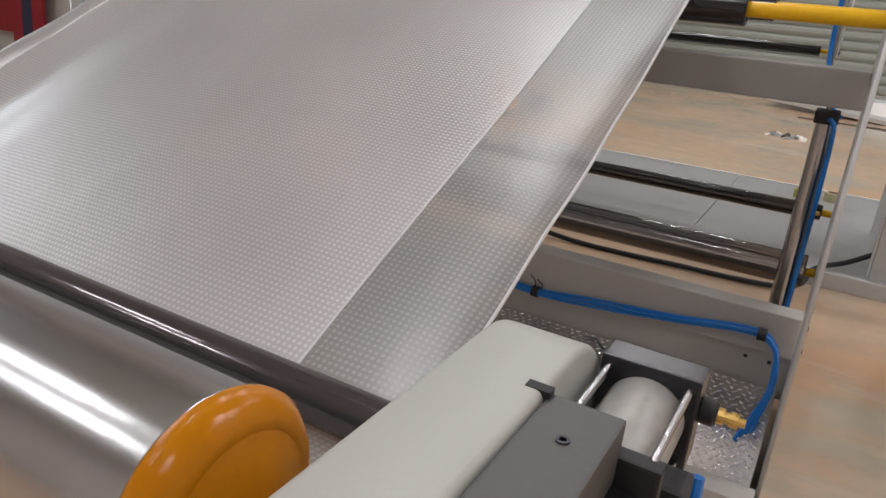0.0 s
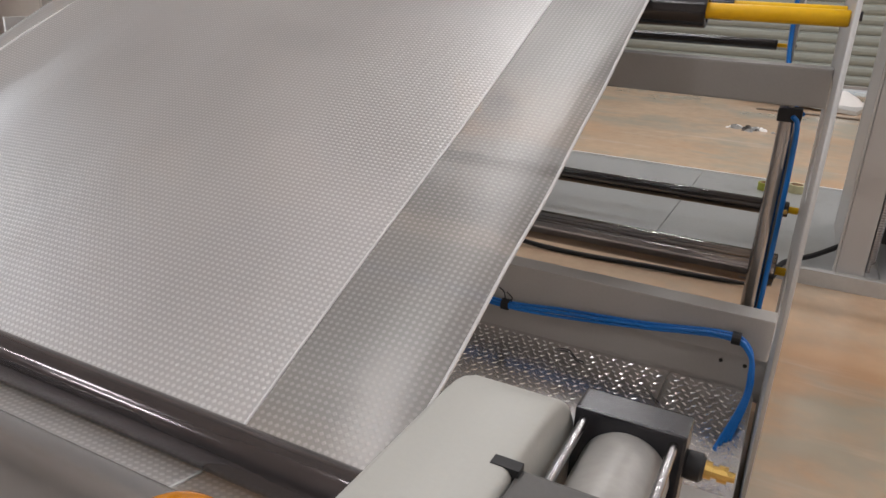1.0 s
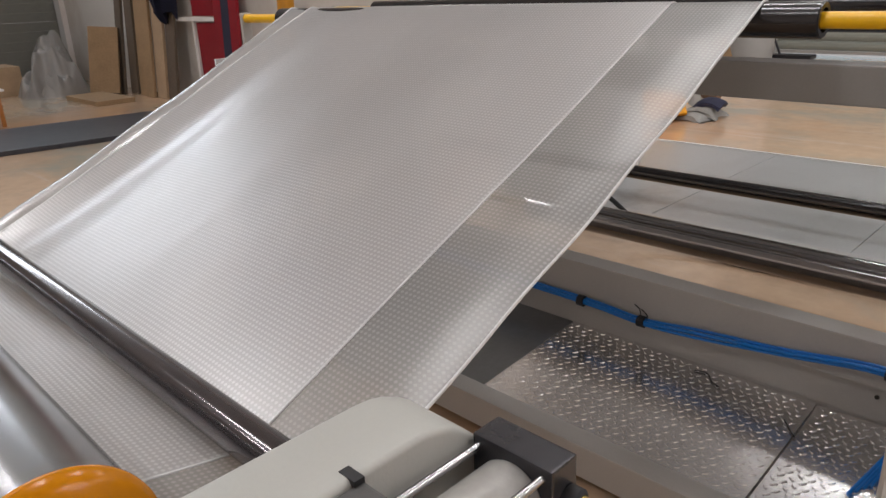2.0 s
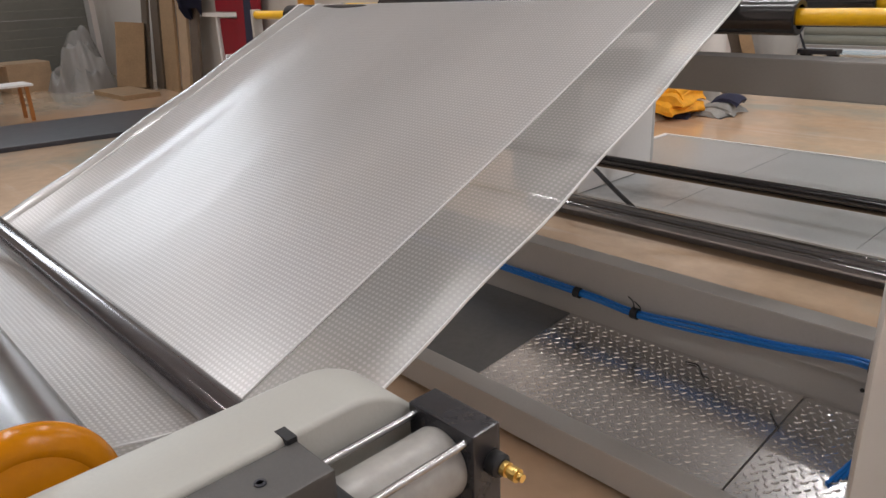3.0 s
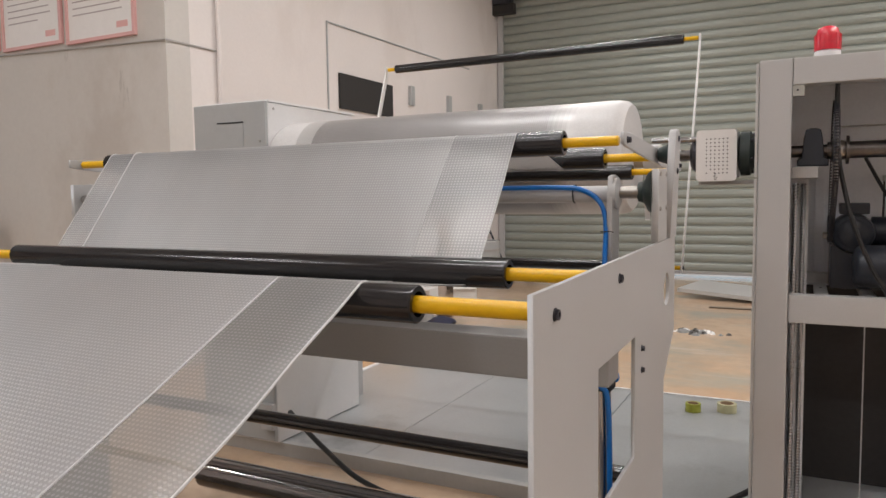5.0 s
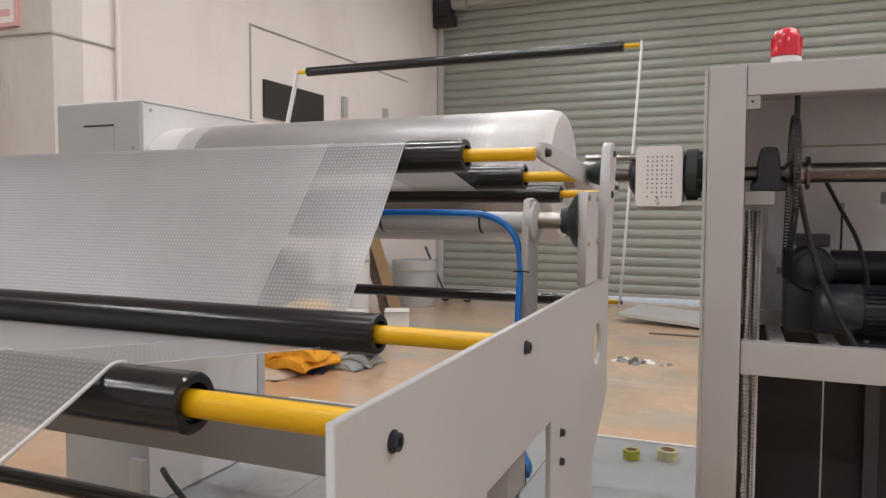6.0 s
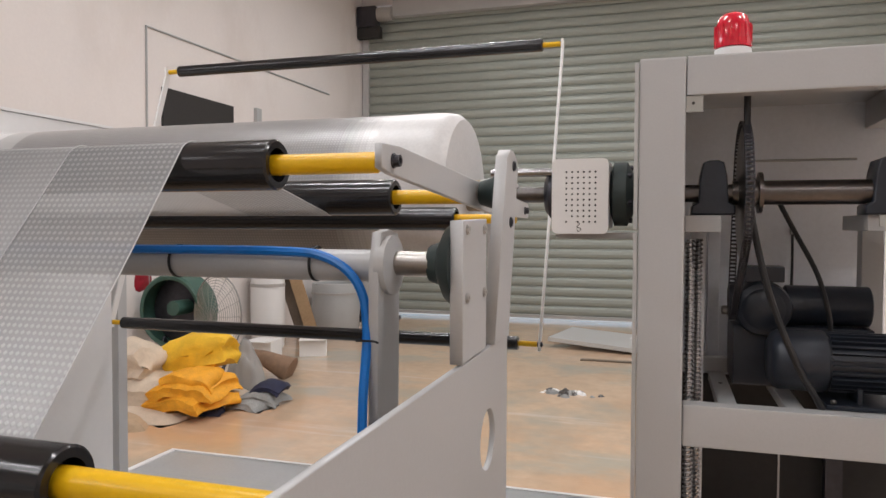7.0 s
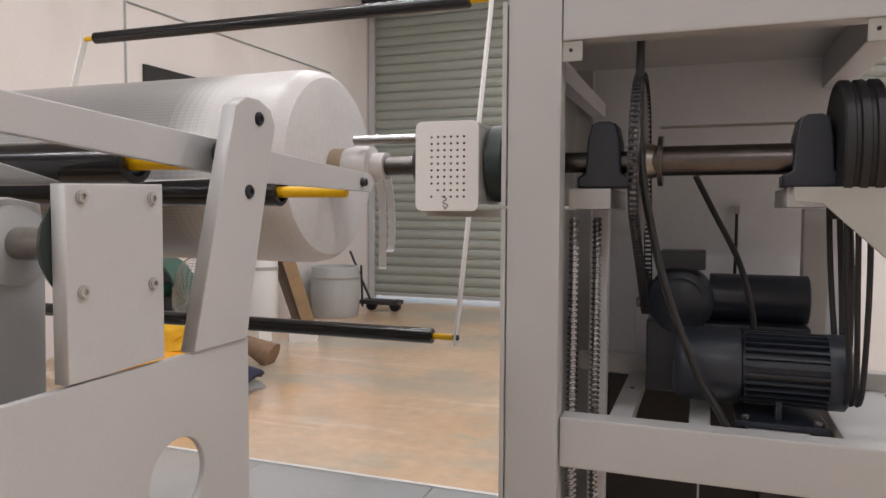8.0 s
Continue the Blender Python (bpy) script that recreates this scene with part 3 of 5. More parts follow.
for x in (-0.121, -0.054):
    part("bolt", cyl(0, 0.004, 0.006, "y", (x, 2.381, 0.224), 12, 0.001), DARK, wf)

def roller(y, z, r, x0, x1, yl, yr, label, axle_r=0.017, open_end=True):
    t = thing("guide_roller", label, "roller", (0, y, z), "guide rollers")
    skin = BLACK if open_end else (ROLLER_F if r > 0.05 else BLACK_G)
    part("sleeve", (pipe if open_end else cyl)(x0, x1, r, *((r * 0.66,) if open_end else ()), n=48), skin, t, smooth=True)
    if yr is not None:
        part("axle", cyl(x1 - 0.015, yr, axle_r, n=24), YELLOW, t, "yellow painted axle", smooth=True)
    if yl is not None:
        part("axle", cyl(yl, x0 + 0.015, axle_r, n=24), YELLOW, t, "yellow painted axle", smooth=True)
    SPIN.append((t, -math.degrees(0.2 / r)))
    return t

rC = roller(2.05, 1.197, 0.0375, -2.22, -0.275, XL - 0.001, 0.001, "black guide roller with yellow axle ends")
rB = roller(2.52, 1.205, 0.0375, -2.22, -0.272, XL - 0.001, 0.001, "black guide roller with yellow axle ends")
rA = roller(2.854, 1.547, 0.036, -2.12, -0.231, -2.28, -0.077, "black guide roller carried on the swing arms", 0.0145)
rD = roller(2.96, 0.56, 0.027, XL + 0.2, -0.03, XL - 0.001, 0.001, "slim glossy black roller low in the frame", 0.012, False)
rF = roller(2.75, 0.407, 0.055, -1.56, -0.03, XL - 0.001, 0.001, "glossy black roller low in the frame", 0.014, False)
r2 = roller(3.3, 1.52, 0.036, -2.12, -0.225, -2.28, -0.062, "black guide roller carried on the swing arms", 0.0145)
r3 = roller(3.7, 1.482, 0.03, -2.12, -0.216, -2.28, -0.062, "slim black lay-on roller against the wound roll", 0.012)

# swing arms with their bearings
def swing_side(x, s):
    a = thing("swing_arm", "pale grey steel arm carrying three rollers", "machine arm", group="swing arms")
    xo = x - 0.055 if s > 0 else -2.288
    part("link_bar", plate([(2.795, 1.566), (2.86, 1.569), (3.79, 1.522), (3.805, 1.505), (3.79, 1.484), (3.4, 1.488), (2.83, 1.529), (2.795, 1.535)], [], xo - 0.005, xo + 0.005), PAINT, a)
    for y, z in ((2.835, 1.547), (3.745, 1.503)):
        hexbolt("bolt", a, (xo + s * 0.005, y, z), r=0.008, h=0.01).rotation_euler = (0, 0, 0 if s > 0 else math.pi)
    lev = part("lever", plate([(3.135, 1.262), (3.248, 1.262), (3.262, 1.33), (3.322, 1.57), (3.31, 1.592), (3.282, 1.603), (3.252, 1.603), (3.226, 1.588)], [], x - 0.005, x + 0.017), PAINT, a)
    for y, z in ((3.28, 1.575), (3.255, 1.47)):
        hexbolt("bolt", lev, (x + s * 0.017 if s > 0 else x - 0.005, y, z), r=0.008, h=0.004).rotation_euler = (0, 0, 0 if s > 0 else math.pi)
    part("bearing", lathe([(-0.045, 0), (-0.045, 0.022), (-0.02, 0.03), (-0.008, 0.04), (-0.008, 0.0)], "x", (x, 3.275, 1.525), 24), GREEN, a, "dark green cast bearing", True)
    part("pivot", cyl(-0.09, -0.04, 0.013, "x", (x, 3.275, 1.525), 16), STEEL, a)
    # bearing plate and rocker below
    bp = part("bearing_plate", plate([(2.946, 1.262), (3.086, 1.265), (3.086, 1.474), (2.946, 1.47)], [], x - 0.006, x + 0.014), PAINT, a)
    for y in (2.967, 3.068):
        for z in (1.357, 1.457):
            hexbolt("bolt", bp, (x + 0.014 if s > 0 else x - 0.006, y, z), r=0.0062, h=0.004, material=PAINT_D).rotation_euler = (0, 0, 0 if s > 0 else math.pi)
    if s < 0:
        return a
    part("flange_bearing", lathe([(-0.052, 0), (-0.052, 0.028), (-0.035, 0.034), (-0.022, 0.058), (-0.006, 0.068), (-0.006, 0)], "x", (x, 3.0, 1.405), 20), GREEN, a, "dark green cast flange bearing", True)
    return a

sa = swing_side(0.0, 1)
sl = swing_side(XL, -1)
rk = thing("rocker_shaft", "grey rocker tube with steel stubs across the frame", "shaft")
part("tube", cyl(-2.3, -0.135, 0.025, "x", (0, 2.99, 1.4), 32), PAINT, rk, smooth=True)
for x in (-0.125, -2.31):
    part("rocker_plate", plate([(2.945, 1.02), (3.03, 1.02), (3.035, 1.4), (3.03, 1.45), (2.99, 1.457), (2.96, 1.452), (2.945, 1.4)], [], x - 0.008, x + 0.008), PAINT, rk)
    part("collar", lathe([(-0.008, 0), (-0.008, 0.046), (0.008, 0.046), (0.014, 0.03), (0.014, 0)], "x", (x + 0.008, 2.99, 1.402), 28), PAINT, rk, smooth=True)
part("stub", cyl(-0.11, -0.02, 0.019, "x", (0, 2.99, 1.405), 24), STEEL, rk, "turned steel stub", True)
part("stub", cyl(XL + 0.02, -2.3, 0.019, "x", (0, 2.99, 1.405), 24), STEEL, rk, "turned steel stub", True)

# pneumatic cylinder behind the panel cut-out
pc = thing("air_cylinder", "upright silver air cylinder with black caps", "cylinder")
CX, CY = -0.083, 2.68
part("barrel", cyl(0.18, 0.9, 0.027, "z", (CX, CY, 0), 28), CHROME, pc, smooth=True)
part("cap", box(CX - 0.033, CX + 0.033, CY - 0.033, CY + 0.033, 0.895, 0.935, 0.006), RUBBER, pc)
part("cap", box(CX - 0.033, CX + 0.033, CY - 0.033, CY + 0.033, 0.145, 0.182, 0.006), RUBBER, pc)
part("rod", cyl(0.93, 0.985, 0.009, "z", (CX, CY, 0), 12), STEEL, pc)
part("clevis", box(CX - 0.015, CX + 0.015, 2.522, CY + 0.03, 0.975, 1.0, 0.004), PAINT_D, pc)
part("foot_bracket", box(-0.14, 0.001, CY - 0.05, CY + 0.045, 0.12, 0.146, 0.004), PAINT_D, pc)
part("fitting", cyl(0, 0.025, 0.007, "x", (CX + 0.026, CY + 0.005, 0.62), 10), BRASS, pc)
tagged(part("air_hose", hose([(CX + 0.03, CY - 0.02, 0.2), (CX + 0.031, CY - 0.024, 0.4), (CX + 0.032, CY - 0.028, 0.6), (CX + 0.03, CY - 0.03, 0.8), (CX + 0.025, CY - 0.035, 0.89), (CX + 0.01, CY - 0.045, 0.915)], 0.0075), BLUE), "blue air hose tied along the cylinder", "hose")

# hoses
hz = thing("air_hose_bundle", "blue air hoses tied along the cross beam", "hose")
for k, (dy, dz) in enumerate(((0, 0), (-0.008, 0.004), (0.004, 0.008), (-0.006, -0.006))):
    part("hose", hose([(-2.1, 2.345 + dy, 0.27 + dz), (-1.5, 2.345 + dy, 0.262 + dz), (-1.0, 2.34 + dy, 0.262 + dz), (-0.79, 2.335 + dy, 0.255 + dz), (-0.6, 2.34 + dy, 0.268 + dz * 1.6),
          (-0.35, 2.345 + dy, 0.292 + dz), (-0.12, 2.34 + dy, 0.325 + dz), (-0.05, 2.325 + dy, 0.3 + dz), (-0.028 - 0.003 * k, 2.3 + dy, 0.24), (-0.028 - 0.004 * k, 2.25, 0.18), (-0.05 - 0.01 * k, 2.12 - 0.02 * k, 0.13)], 0.005), BLUE, hz)
for x, z in ((-0.79, 0.255), (-1.02, 0.262), (-0.09, 0.325)):
    part("tie", lathe([(-0.012, 0.012), (-0.012, 0.019), (0.012, 0.019), (0.012, 0.012)], "x", (x, 2.335, z), 14), RUBBER, hz, "black cable tie")
part("tie_tail", hose([(-0.79, 2.33, 0.27), (-0.795, 2.325, 0.3), (-0.81, 2.32, 0.315)], 0.002, 6), RUBBER, hz)
part("tie_tail", hose([(-0.77, 2.33, 0.27), (-0.765, 2.32, 0.29), (-0.78, 2.31, 0.31)], 0.002, 6), RUBBER, hz)
hh = thing("rocker_hose", "blue air hose tied to the rocker tube", "hose")
part("hose", hose([(-2.2, 2.965, 1.42), (-1.3, 2.962, 1.422), (-0.6, 2.962, 1.422), (-0.3, 2.96, 1.422), (-0.21, 2.96, 1.413), (-0.155, 2.955, 1.375), (-0.137, 2.95, 1.31), (-0.135, 2.93, 1.2), (-0.125, 2.9, 1.06), (-0.09, 2.8, 0.95), (-0.06, 2.76, 0.915), (-0.05, 2.71, 0.915)], 0.0075), BLUE, hh)
for x in (-0.5, -0.24, -0.8, -1.3):
    part("tie", lathe([(-0.002, 0.0265), (-0.002, 0.0285), (0.002, 0.0285), (0.002, 0.0265)], "x", (x, 2.988, 1.402), 24), RUBBER, hh, "black cable tie")
part("tie_tail", hose([(-0.15, 2.94, 1.29), (-0.12, 2.93, 1.292), (-0.11, 2.93, 1.29)], 0.0018, 6), RUBBER, hh)

# ---- film web ----
def neck(x, t):
    """The sheet draws in a little on its far side, above the nip."""
    return max(0.0, (-1.1 - x) / 0.9) * 0.14 * max(0.0, 1 - max(0.0, t - 0.1) / 0.8)


def line(a, b, t0=0.0, t1=1.0):
    """The place of an edge across the web: a before t0, b after t1, straight between."""
    return lambda t: a + (b - a) * min(1.0, max(0.0, (t - t0) / (t1 - t0)))


def film_span(name, path, fa, fb, material, sag=None, nx=40, off=0.0, curl=None):
    """A sheet following a (y, z) path between two edges; uv in metres."""
    bm = bmesh.new()
    uvl = bm.loops.layers.uv.new("UVMap")
    P = [Vector(p) for p in path]
    s = [0.0]
    for a, b in zip(P, P[1:]):
        s.append(s[-1] + (b - a).length)
    g = []
    for i, p in enumerate(P):
        d = (P[min(i + 1, len(P) - 1)] - P[max(0, i - 1)]).normalized()
        n = Vector((-d.y, d.x))
        t = s[i] / s[-1]
        row = []
        for k in range(nx + 1):
            u = k / nx
            x = fa(t) + (fb(t) - fa(t)) * u
            h = off + (sag(x, t) if sag else 0) + (curl(u, t) if curl else 0)
            q = p + n * h
            row.append((bm.verts.new((x + (neck(x, t) if sag else 0), q.x, q.y)), x, s[i]))
        g.append(row)
    for i in range(len(P) - 1):
        for k in range(nx):
            q = (g[i][k], g[i][k + 1], g[i + 1][k + 1], g[i + 1][k])
            f = bm.faces.new([v[0] for v in q])
            for lp, v in zip(f.loops, q):
                lp[uvl].uv = (v[1], v[2])
    return part(name, bm, material, None, smooth=True)


def arc(c, r, a0, a1, n=8):
    return [(c[0] + r * math.cos(radians(a0 + (a1 - a0) * k / n)), c[1] + r * math.sin(radians(a0 + (a1 - a0) * k / n))) for k in range(n + 1)]


def sub(path, most=0.05):
    out = [path[0]]
    for a, b in zip(path, path[1:]):
        n = max(1, int(math.dist(a, b) / most))
        out += [(a[0] + (b[0] - a[0]) * k / n, a[1] + (b[1] - a[1]) * k / n) for k in range(1, n + 1)]
    return out

R = 0.0378
E_C, E_R = (0.809, 0.735), 0.0303
CH_C, CH_R = (0.53, 0.845), 0.084
SPAN1 = arc(CH_C, CH_R + 0.0004, -150, -70, 10) + arc(E_C, E_R, -97, -67, 6) + arc((2.05, 1.197), R, 113, 70, 8)
SPAN2 = arc((2.05, 1.197), R, 68, 52, 3) + arc((2.52, 1.205), R, -128, -44, 12) + arc((2.854, 1.547), 0.0364, 136, 66, 10) + arc((3.3, 1.52), 0.0364, -118, -80, 6) + arc((3.7, 1.482), 0.0304, 110, 70, 5) + [(3.79, 1.50)]

def ripple(x, t):
    w = max(0.0, math.sin(math.pi * t)) ** 0.7
    dip = math.exp(-((x + 1.86) / 0.17) ** 2)
    trough = math.exp(-((x + 1.5) / 0.3) ** 2)
    return w * (0.004 * math.sin(x * 5.1 + t * 1.2) - 0.005 * trough - 0.05 * dip * (1 - 0.4 * t) + 0.003 * math.sin(t * 9 + x * 3))

def free(t):
    """0 where the sheet lies on the rollers, 1 half-way along the open span."""
    return max(0.0, math.sin(math.pi * min(1.0, max(0.0, (t - 0.17) / 0.8)))) ** 0.6


def droop(u, t):
    """The clear margin arches a little and curls down at its rim."""
    return free(t) * (0.002 * math.sin(math.pi * u) - 0.014 * u ** 5 + 0.003 * math.sin(t * 31) * u * u)


def roll_under(u, t):
    """The far margin rolls down at its rim (u runs from the rim to the hem)."""
    return free(t) * (-0.03 * (1 - u) ** 2 + 0.014 * math.sin(math.pi * u) + 0.003 * math.sin(t * 23 + u * 4))


SEAM, RIM_R = line(-0.543, -0.608, 0.15, 1.0), line(-0.352, -0.398, 0.15, 1.0)
HEM_L, RIM_L = line(-2.0, -2.02), line(-2.1, -2.14)
SEAM_U, RIM_RU = line(-0.61, -0.56, 0.1, 0.6), line(-0.398, -0.37, 0.0, 0.4)
HEM_LU, RIM_LU = line(-1.95, -1.95), line(-2.1, -2.065)
P1, P2 = sub(SPAN1), sub(SPAN2)

wb = thing("film_web", "silver-white embossed plastic film running over rollers", "plastic film")
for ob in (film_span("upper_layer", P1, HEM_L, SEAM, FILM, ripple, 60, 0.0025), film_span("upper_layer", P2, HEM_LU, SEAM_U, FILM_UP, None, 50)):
    ob.parent = wb
for ob in (film_span("edge_strip", P1, SEAM, RIM_R, FILM_E, ripple, 14, 0.0, droop), film_span("edge_strip", P1, RIM_L, HEM_L, FILM_L, ripple, 12, 0.0, roll_under),
           film_span("edge_strip", P2, SEAM_U, RIM_RU, STRIP_UP, None, 8), film_span("edge_strip", P2, RIM_LU, HEM_LU, STRIP_UP, None, 8)):
    ob.parent = wb
    ob["label"] = "clear film strip along the edge"
# heat-sealed rounded hems
for P, fx, r, rp, u, cu in ((P1, HEM_L, 0.0035, ripple, 1, roll_under), (P1, SEAM, 0.0022, ripple, 0, droop), (P1, RIM_R, 0.0028, ripple, 1, droop), (P1, RIM_L, 0.0025, ripple, 0, roll_under),
                            (P2, HEM_LU, 0.003, None, 0, None), (P2, SEAM_U, 0.0007, None, 0, None), (P2, RIM_RU, 0.001, None, 0, None), (P2, RIM_LU, 0.0018, None, 0, None)):
    L = [0.0]
    for a, b in zip(P, P[1:]):
        L.append(L[-1] + math.dist(a, b))
    pts = []
    for i, p in enumerate(P):
        d = (Vector(P[min(i + 1, len(P) - 1)]) - Vector(P[max(0, i - 1)])).normalized()
        t = L[i] / L[-1]
        x = fx(t)
        h = 0.001 + (rp(x, t) if rp else 0) + (cu(u, t) if cu else 0)
        pts.append((x + (neck(x, t) if rp else 0), p[0] - d.y * h, p[1] + d.x * h))
    part("hem", hose(pts, r, 6, 0), HEM, wb, "white sealed hem", True)

# ---- wound roll on its chuck ----
RC = (4.045, 1.556)
wr = thing("wound_film_roll", "large wound roll of white bubble film on a steel shaft", "film roll", (0, *RC))
def drum(prof, material, name, label=""):
    bm = bmesh.new()
    uvl = bm.loops.layers.uv.new("UVMap")
    n = 72
    rings = [[bm.verts.new((x, r * math.cos(2 * math.pi * k / n), r * math.sin(2 * math.pi * k / n))) for k in range(n)] for x, r in prof]
    for i in range(len(prof) - 1):
        for k in range(n):
            f = bm.faces.new((rings[i][k], rings[i][(k + 1) % n], rings[i + 1][(k + 1) % n], rings[i + 1][k]))
            for lp, (a, b) in zip(f.loops, ((i, k), (i, k + 1), (i + 1, k + 1), (i + 1, k))):
                lp[uvl].uv = (prof[a][0], b / n * 1.57)
    return part(name, bm, material, wr, label, True)
drum([(-1.85, 0.2475), (-1.2, 0.2485), (-0.61, 0.2475)], ROLLFILM, "winding")
drum([(-1.95, 0.2475), (-1.85, 0.2475)], ROLLMID, "winding")
# the winding gets paler in steps towards the smooth end
for k in range(5):
    g = 0.31 + 0.055 * k
    drum([(-0.61 + 0.022 * k, 0.2475), (-0.588 + 0.022 * k, 0.2475)], film_mat("paler wound film", (g, g * 0.98, g * 0.96), 0.0, 0.3 - 0.04 * k, 0.36, 0.0095, 0.15, 0.0, 0.22), "winding")
drum([(-0.5, 0.2475), (-0.38, 0.249), (-0.335, 0.2475), (-0.305, 0.242), (-0.286, 0.226), (-0.28, 0.19), (-0.279, 0.1), (-0.278, 0.045)], ROLLEND, "winding_edge", "smooth white rounded roll end")
drum([(-2.14, 0.045), (-2.145, 0.19), (-2.13, 0.235), (-2.1, 0.247), (-1.95, 0.2475)], ROLLEND, "winding_edge", "smooth white rounded roll end")
part("core", lathe([(-0.3, 0.03), (-0.3, 0.047), (-0.235, 0.047), (-0.235, 0.03)], "x", (0, 0, 0), 32), CORE, wr, "brown paper core", True)
part("chuck", lathe([(-0.26, 0.0), (-0.245, 0.046), (-0.21, 0.052), (-0.17, 0.05), (-0.165, 0.034), (-0.13, 0.034), (-0.13, 0)], "x", (0, 0, 0), 32), ROLLEND, wr, "film-wrapped chuck", True)
part("shaft", lathe([(-0.14, 0), (-0.14, 0.0235), (0.46, 0.0235), (0.46, 0.0325), (0.79, 0.0325), (0.79, 0.02), (0.98, 0.02), (0.98, 0)], "x", (0, 0, 0), 32), SHAFT, wr, "turned steel shaft", True)
part("collar", cyl(-0.035, -0.01, 0.036, "x", (0, 0, 0), 24), DARKSTEEL, wr, smooth=True)
SPIN.append((wr, math.degrees(0.2 / 0.2475)))
# loose perforated strip hanging behind the roll
st = bmesh.new()
for dx, z0 in ((0.0, 1.25), (0.02, 1.3)):
    pts = [(-0.29 + dx, 4.33 + dx, 1.56), (-0.285 + dx, 4.35 + dx, 1.45), (-0.28 + dx, 4.34 + dx, z0 + 0.04), (-0.275 + dx, 4.33, z0 + 0.02)]
    for p, q in zip(spline(pts, 4), spline(pts, 4)[1:]):
        v = [st.verts.new(a) for a in (p + Vector((-0.012, 0, 0)), p + Vector((0.012, 0, 0)), q + Vector((0.012, 0, 0)), q + Vector((-0.012, 0, 0)))]
        st.faces.new(v)
bmesh.ops.remove_doubles(st, verts=st.verts[:], dist=0.0005)
bmesh.ops.solidify(st, geom=st.faces[:], thickness=0.002)
tagged(part("film_trim_strip", st, ROLLEND), "narrow white film trimming hanging from the roll", "film strip")

# chuck bearing with perforated guard
gd = thing("bearing_guard", "white perforated guard box on a bearing", "guard")
def rrect(x0, x1, z0, z1, r, n=5):
    out = []
    for cx, cz, a in ((x1 - r, z1 - r, 0), (x0 + r, z1 - r, 90), (x0 + r, z0 + r, 180), (x1 - r, z0 + r, 270)):
        out += [(cx + r * math.cos(radians(a + 90 * k / n)), cz + r * math.sin(radians(a + 90 * k / n))) for k in range(n + 1)]
    return out
pts = [[(ax, az) for ax, az in ring2d(0.026 + 0.0158 * c, 1.477 + 0.0152 * r, 0.0028, 10)] for c in range(6) for r in range(10) if (r > 0 or c not in (1,)) and not (r == 1 and c == 0)]
part("front_plate", plate(rrect(-0.014, 0.14, 1.444, 1.65, 0.016), pts, 3.949, 3.953, "xz", 0.0006), GUARD_W, gd)
# Black sheet added behind the holes for the shade inside the guard.
part("shade_backing", box(-0.006, 0.134, 3.956, 3.958, 1.452, 1.644, 0), DARK, gd)
part("side_wall", box(-0.014, -0.011, 3.953, 4.0, 1.462, 1.632, 0), GUARD_W, gd)
part("side_wall", box(0.137, 0.14, 3.953, 4.12, 1.46, 1.635, 0.001), GUARD_W, gd)
part("top_wall", box(0.0, 0.137, 3.953, 4.12, 1.64, 1.646, 0), GUARD_W, gd)
part("housing", lathe([(0.14, 0.0), (0.14, 0.06), (0.15, 0.09), (0.185, 0.09), (0.2, 0.06), (0.215, 0.045), (0.215, 0)], "x", (0, 4.05, 1.556), 24), GREEN, gd, "dark green cast bearing housing", True)
part("housing", lathe([(-0.045, 0.0), (-0.045, 0.05), (-0.03, 0.07), (-0.014, 0.07), (-0.014, 0)], "x", (0, 4.05, 1.556), 24), DARKSTEEL, gd, smooth=True)
for k in range(6):
    a = radians(60 * k + 20)
    part("bolt", cyl(0.185, 0.2, 0.008, "x", (0, 4.05 + 0.075 * math.cos(a), 1.556 + 0.075 * math.sin(a)), 8), DARKSTEEL, gd)
part("tie_bar", cyl(-0.2, -0.014, 0.012, "x", (0, 4.0, 1.618), 16), CHROME, gd, smooth=True)
part("scribble", hose([(0.052, 3.9475, 1.478), (0.064, 3.9475, 1.472), (0.055, 3.9475, 1.463), (0.067, 3.9475, 1.458), (0.06, 3.9475, 1.45), (0.056, 3.9475, 1.457)], 0.0008, 5), RUBBER, gd)
part("mount_arm", box(-0.01, 0.21, 4.0, 4.1, 1.43, 1.448, 0.003), PAINT_D, gd)

# rear dancer: two rollers on swinging flat bars
dn = thing("dancer_frame", "two slim black rollers on swinging flat bars", "dancer")
for y, z, x0, x1, rr in ((4.95, 2.22, -2.0, -0.21, 0.026), (4.70, 1.01, -2.13, -0.255, 0.027)):
    part("roller", cyl(x0, x1, rr, "x", (0, y, z), 36), BLACK, dn, "slim black roller", True)
    part("axle", cyl(x1, x1 + 0.075, 0.011, "x", (0, y, z), 16), YELLOW, dn)
    part("axle", cyl(x0 - 0.06, x0, 0.011, "x", (0, y, z), 16), YELLOW, dn)
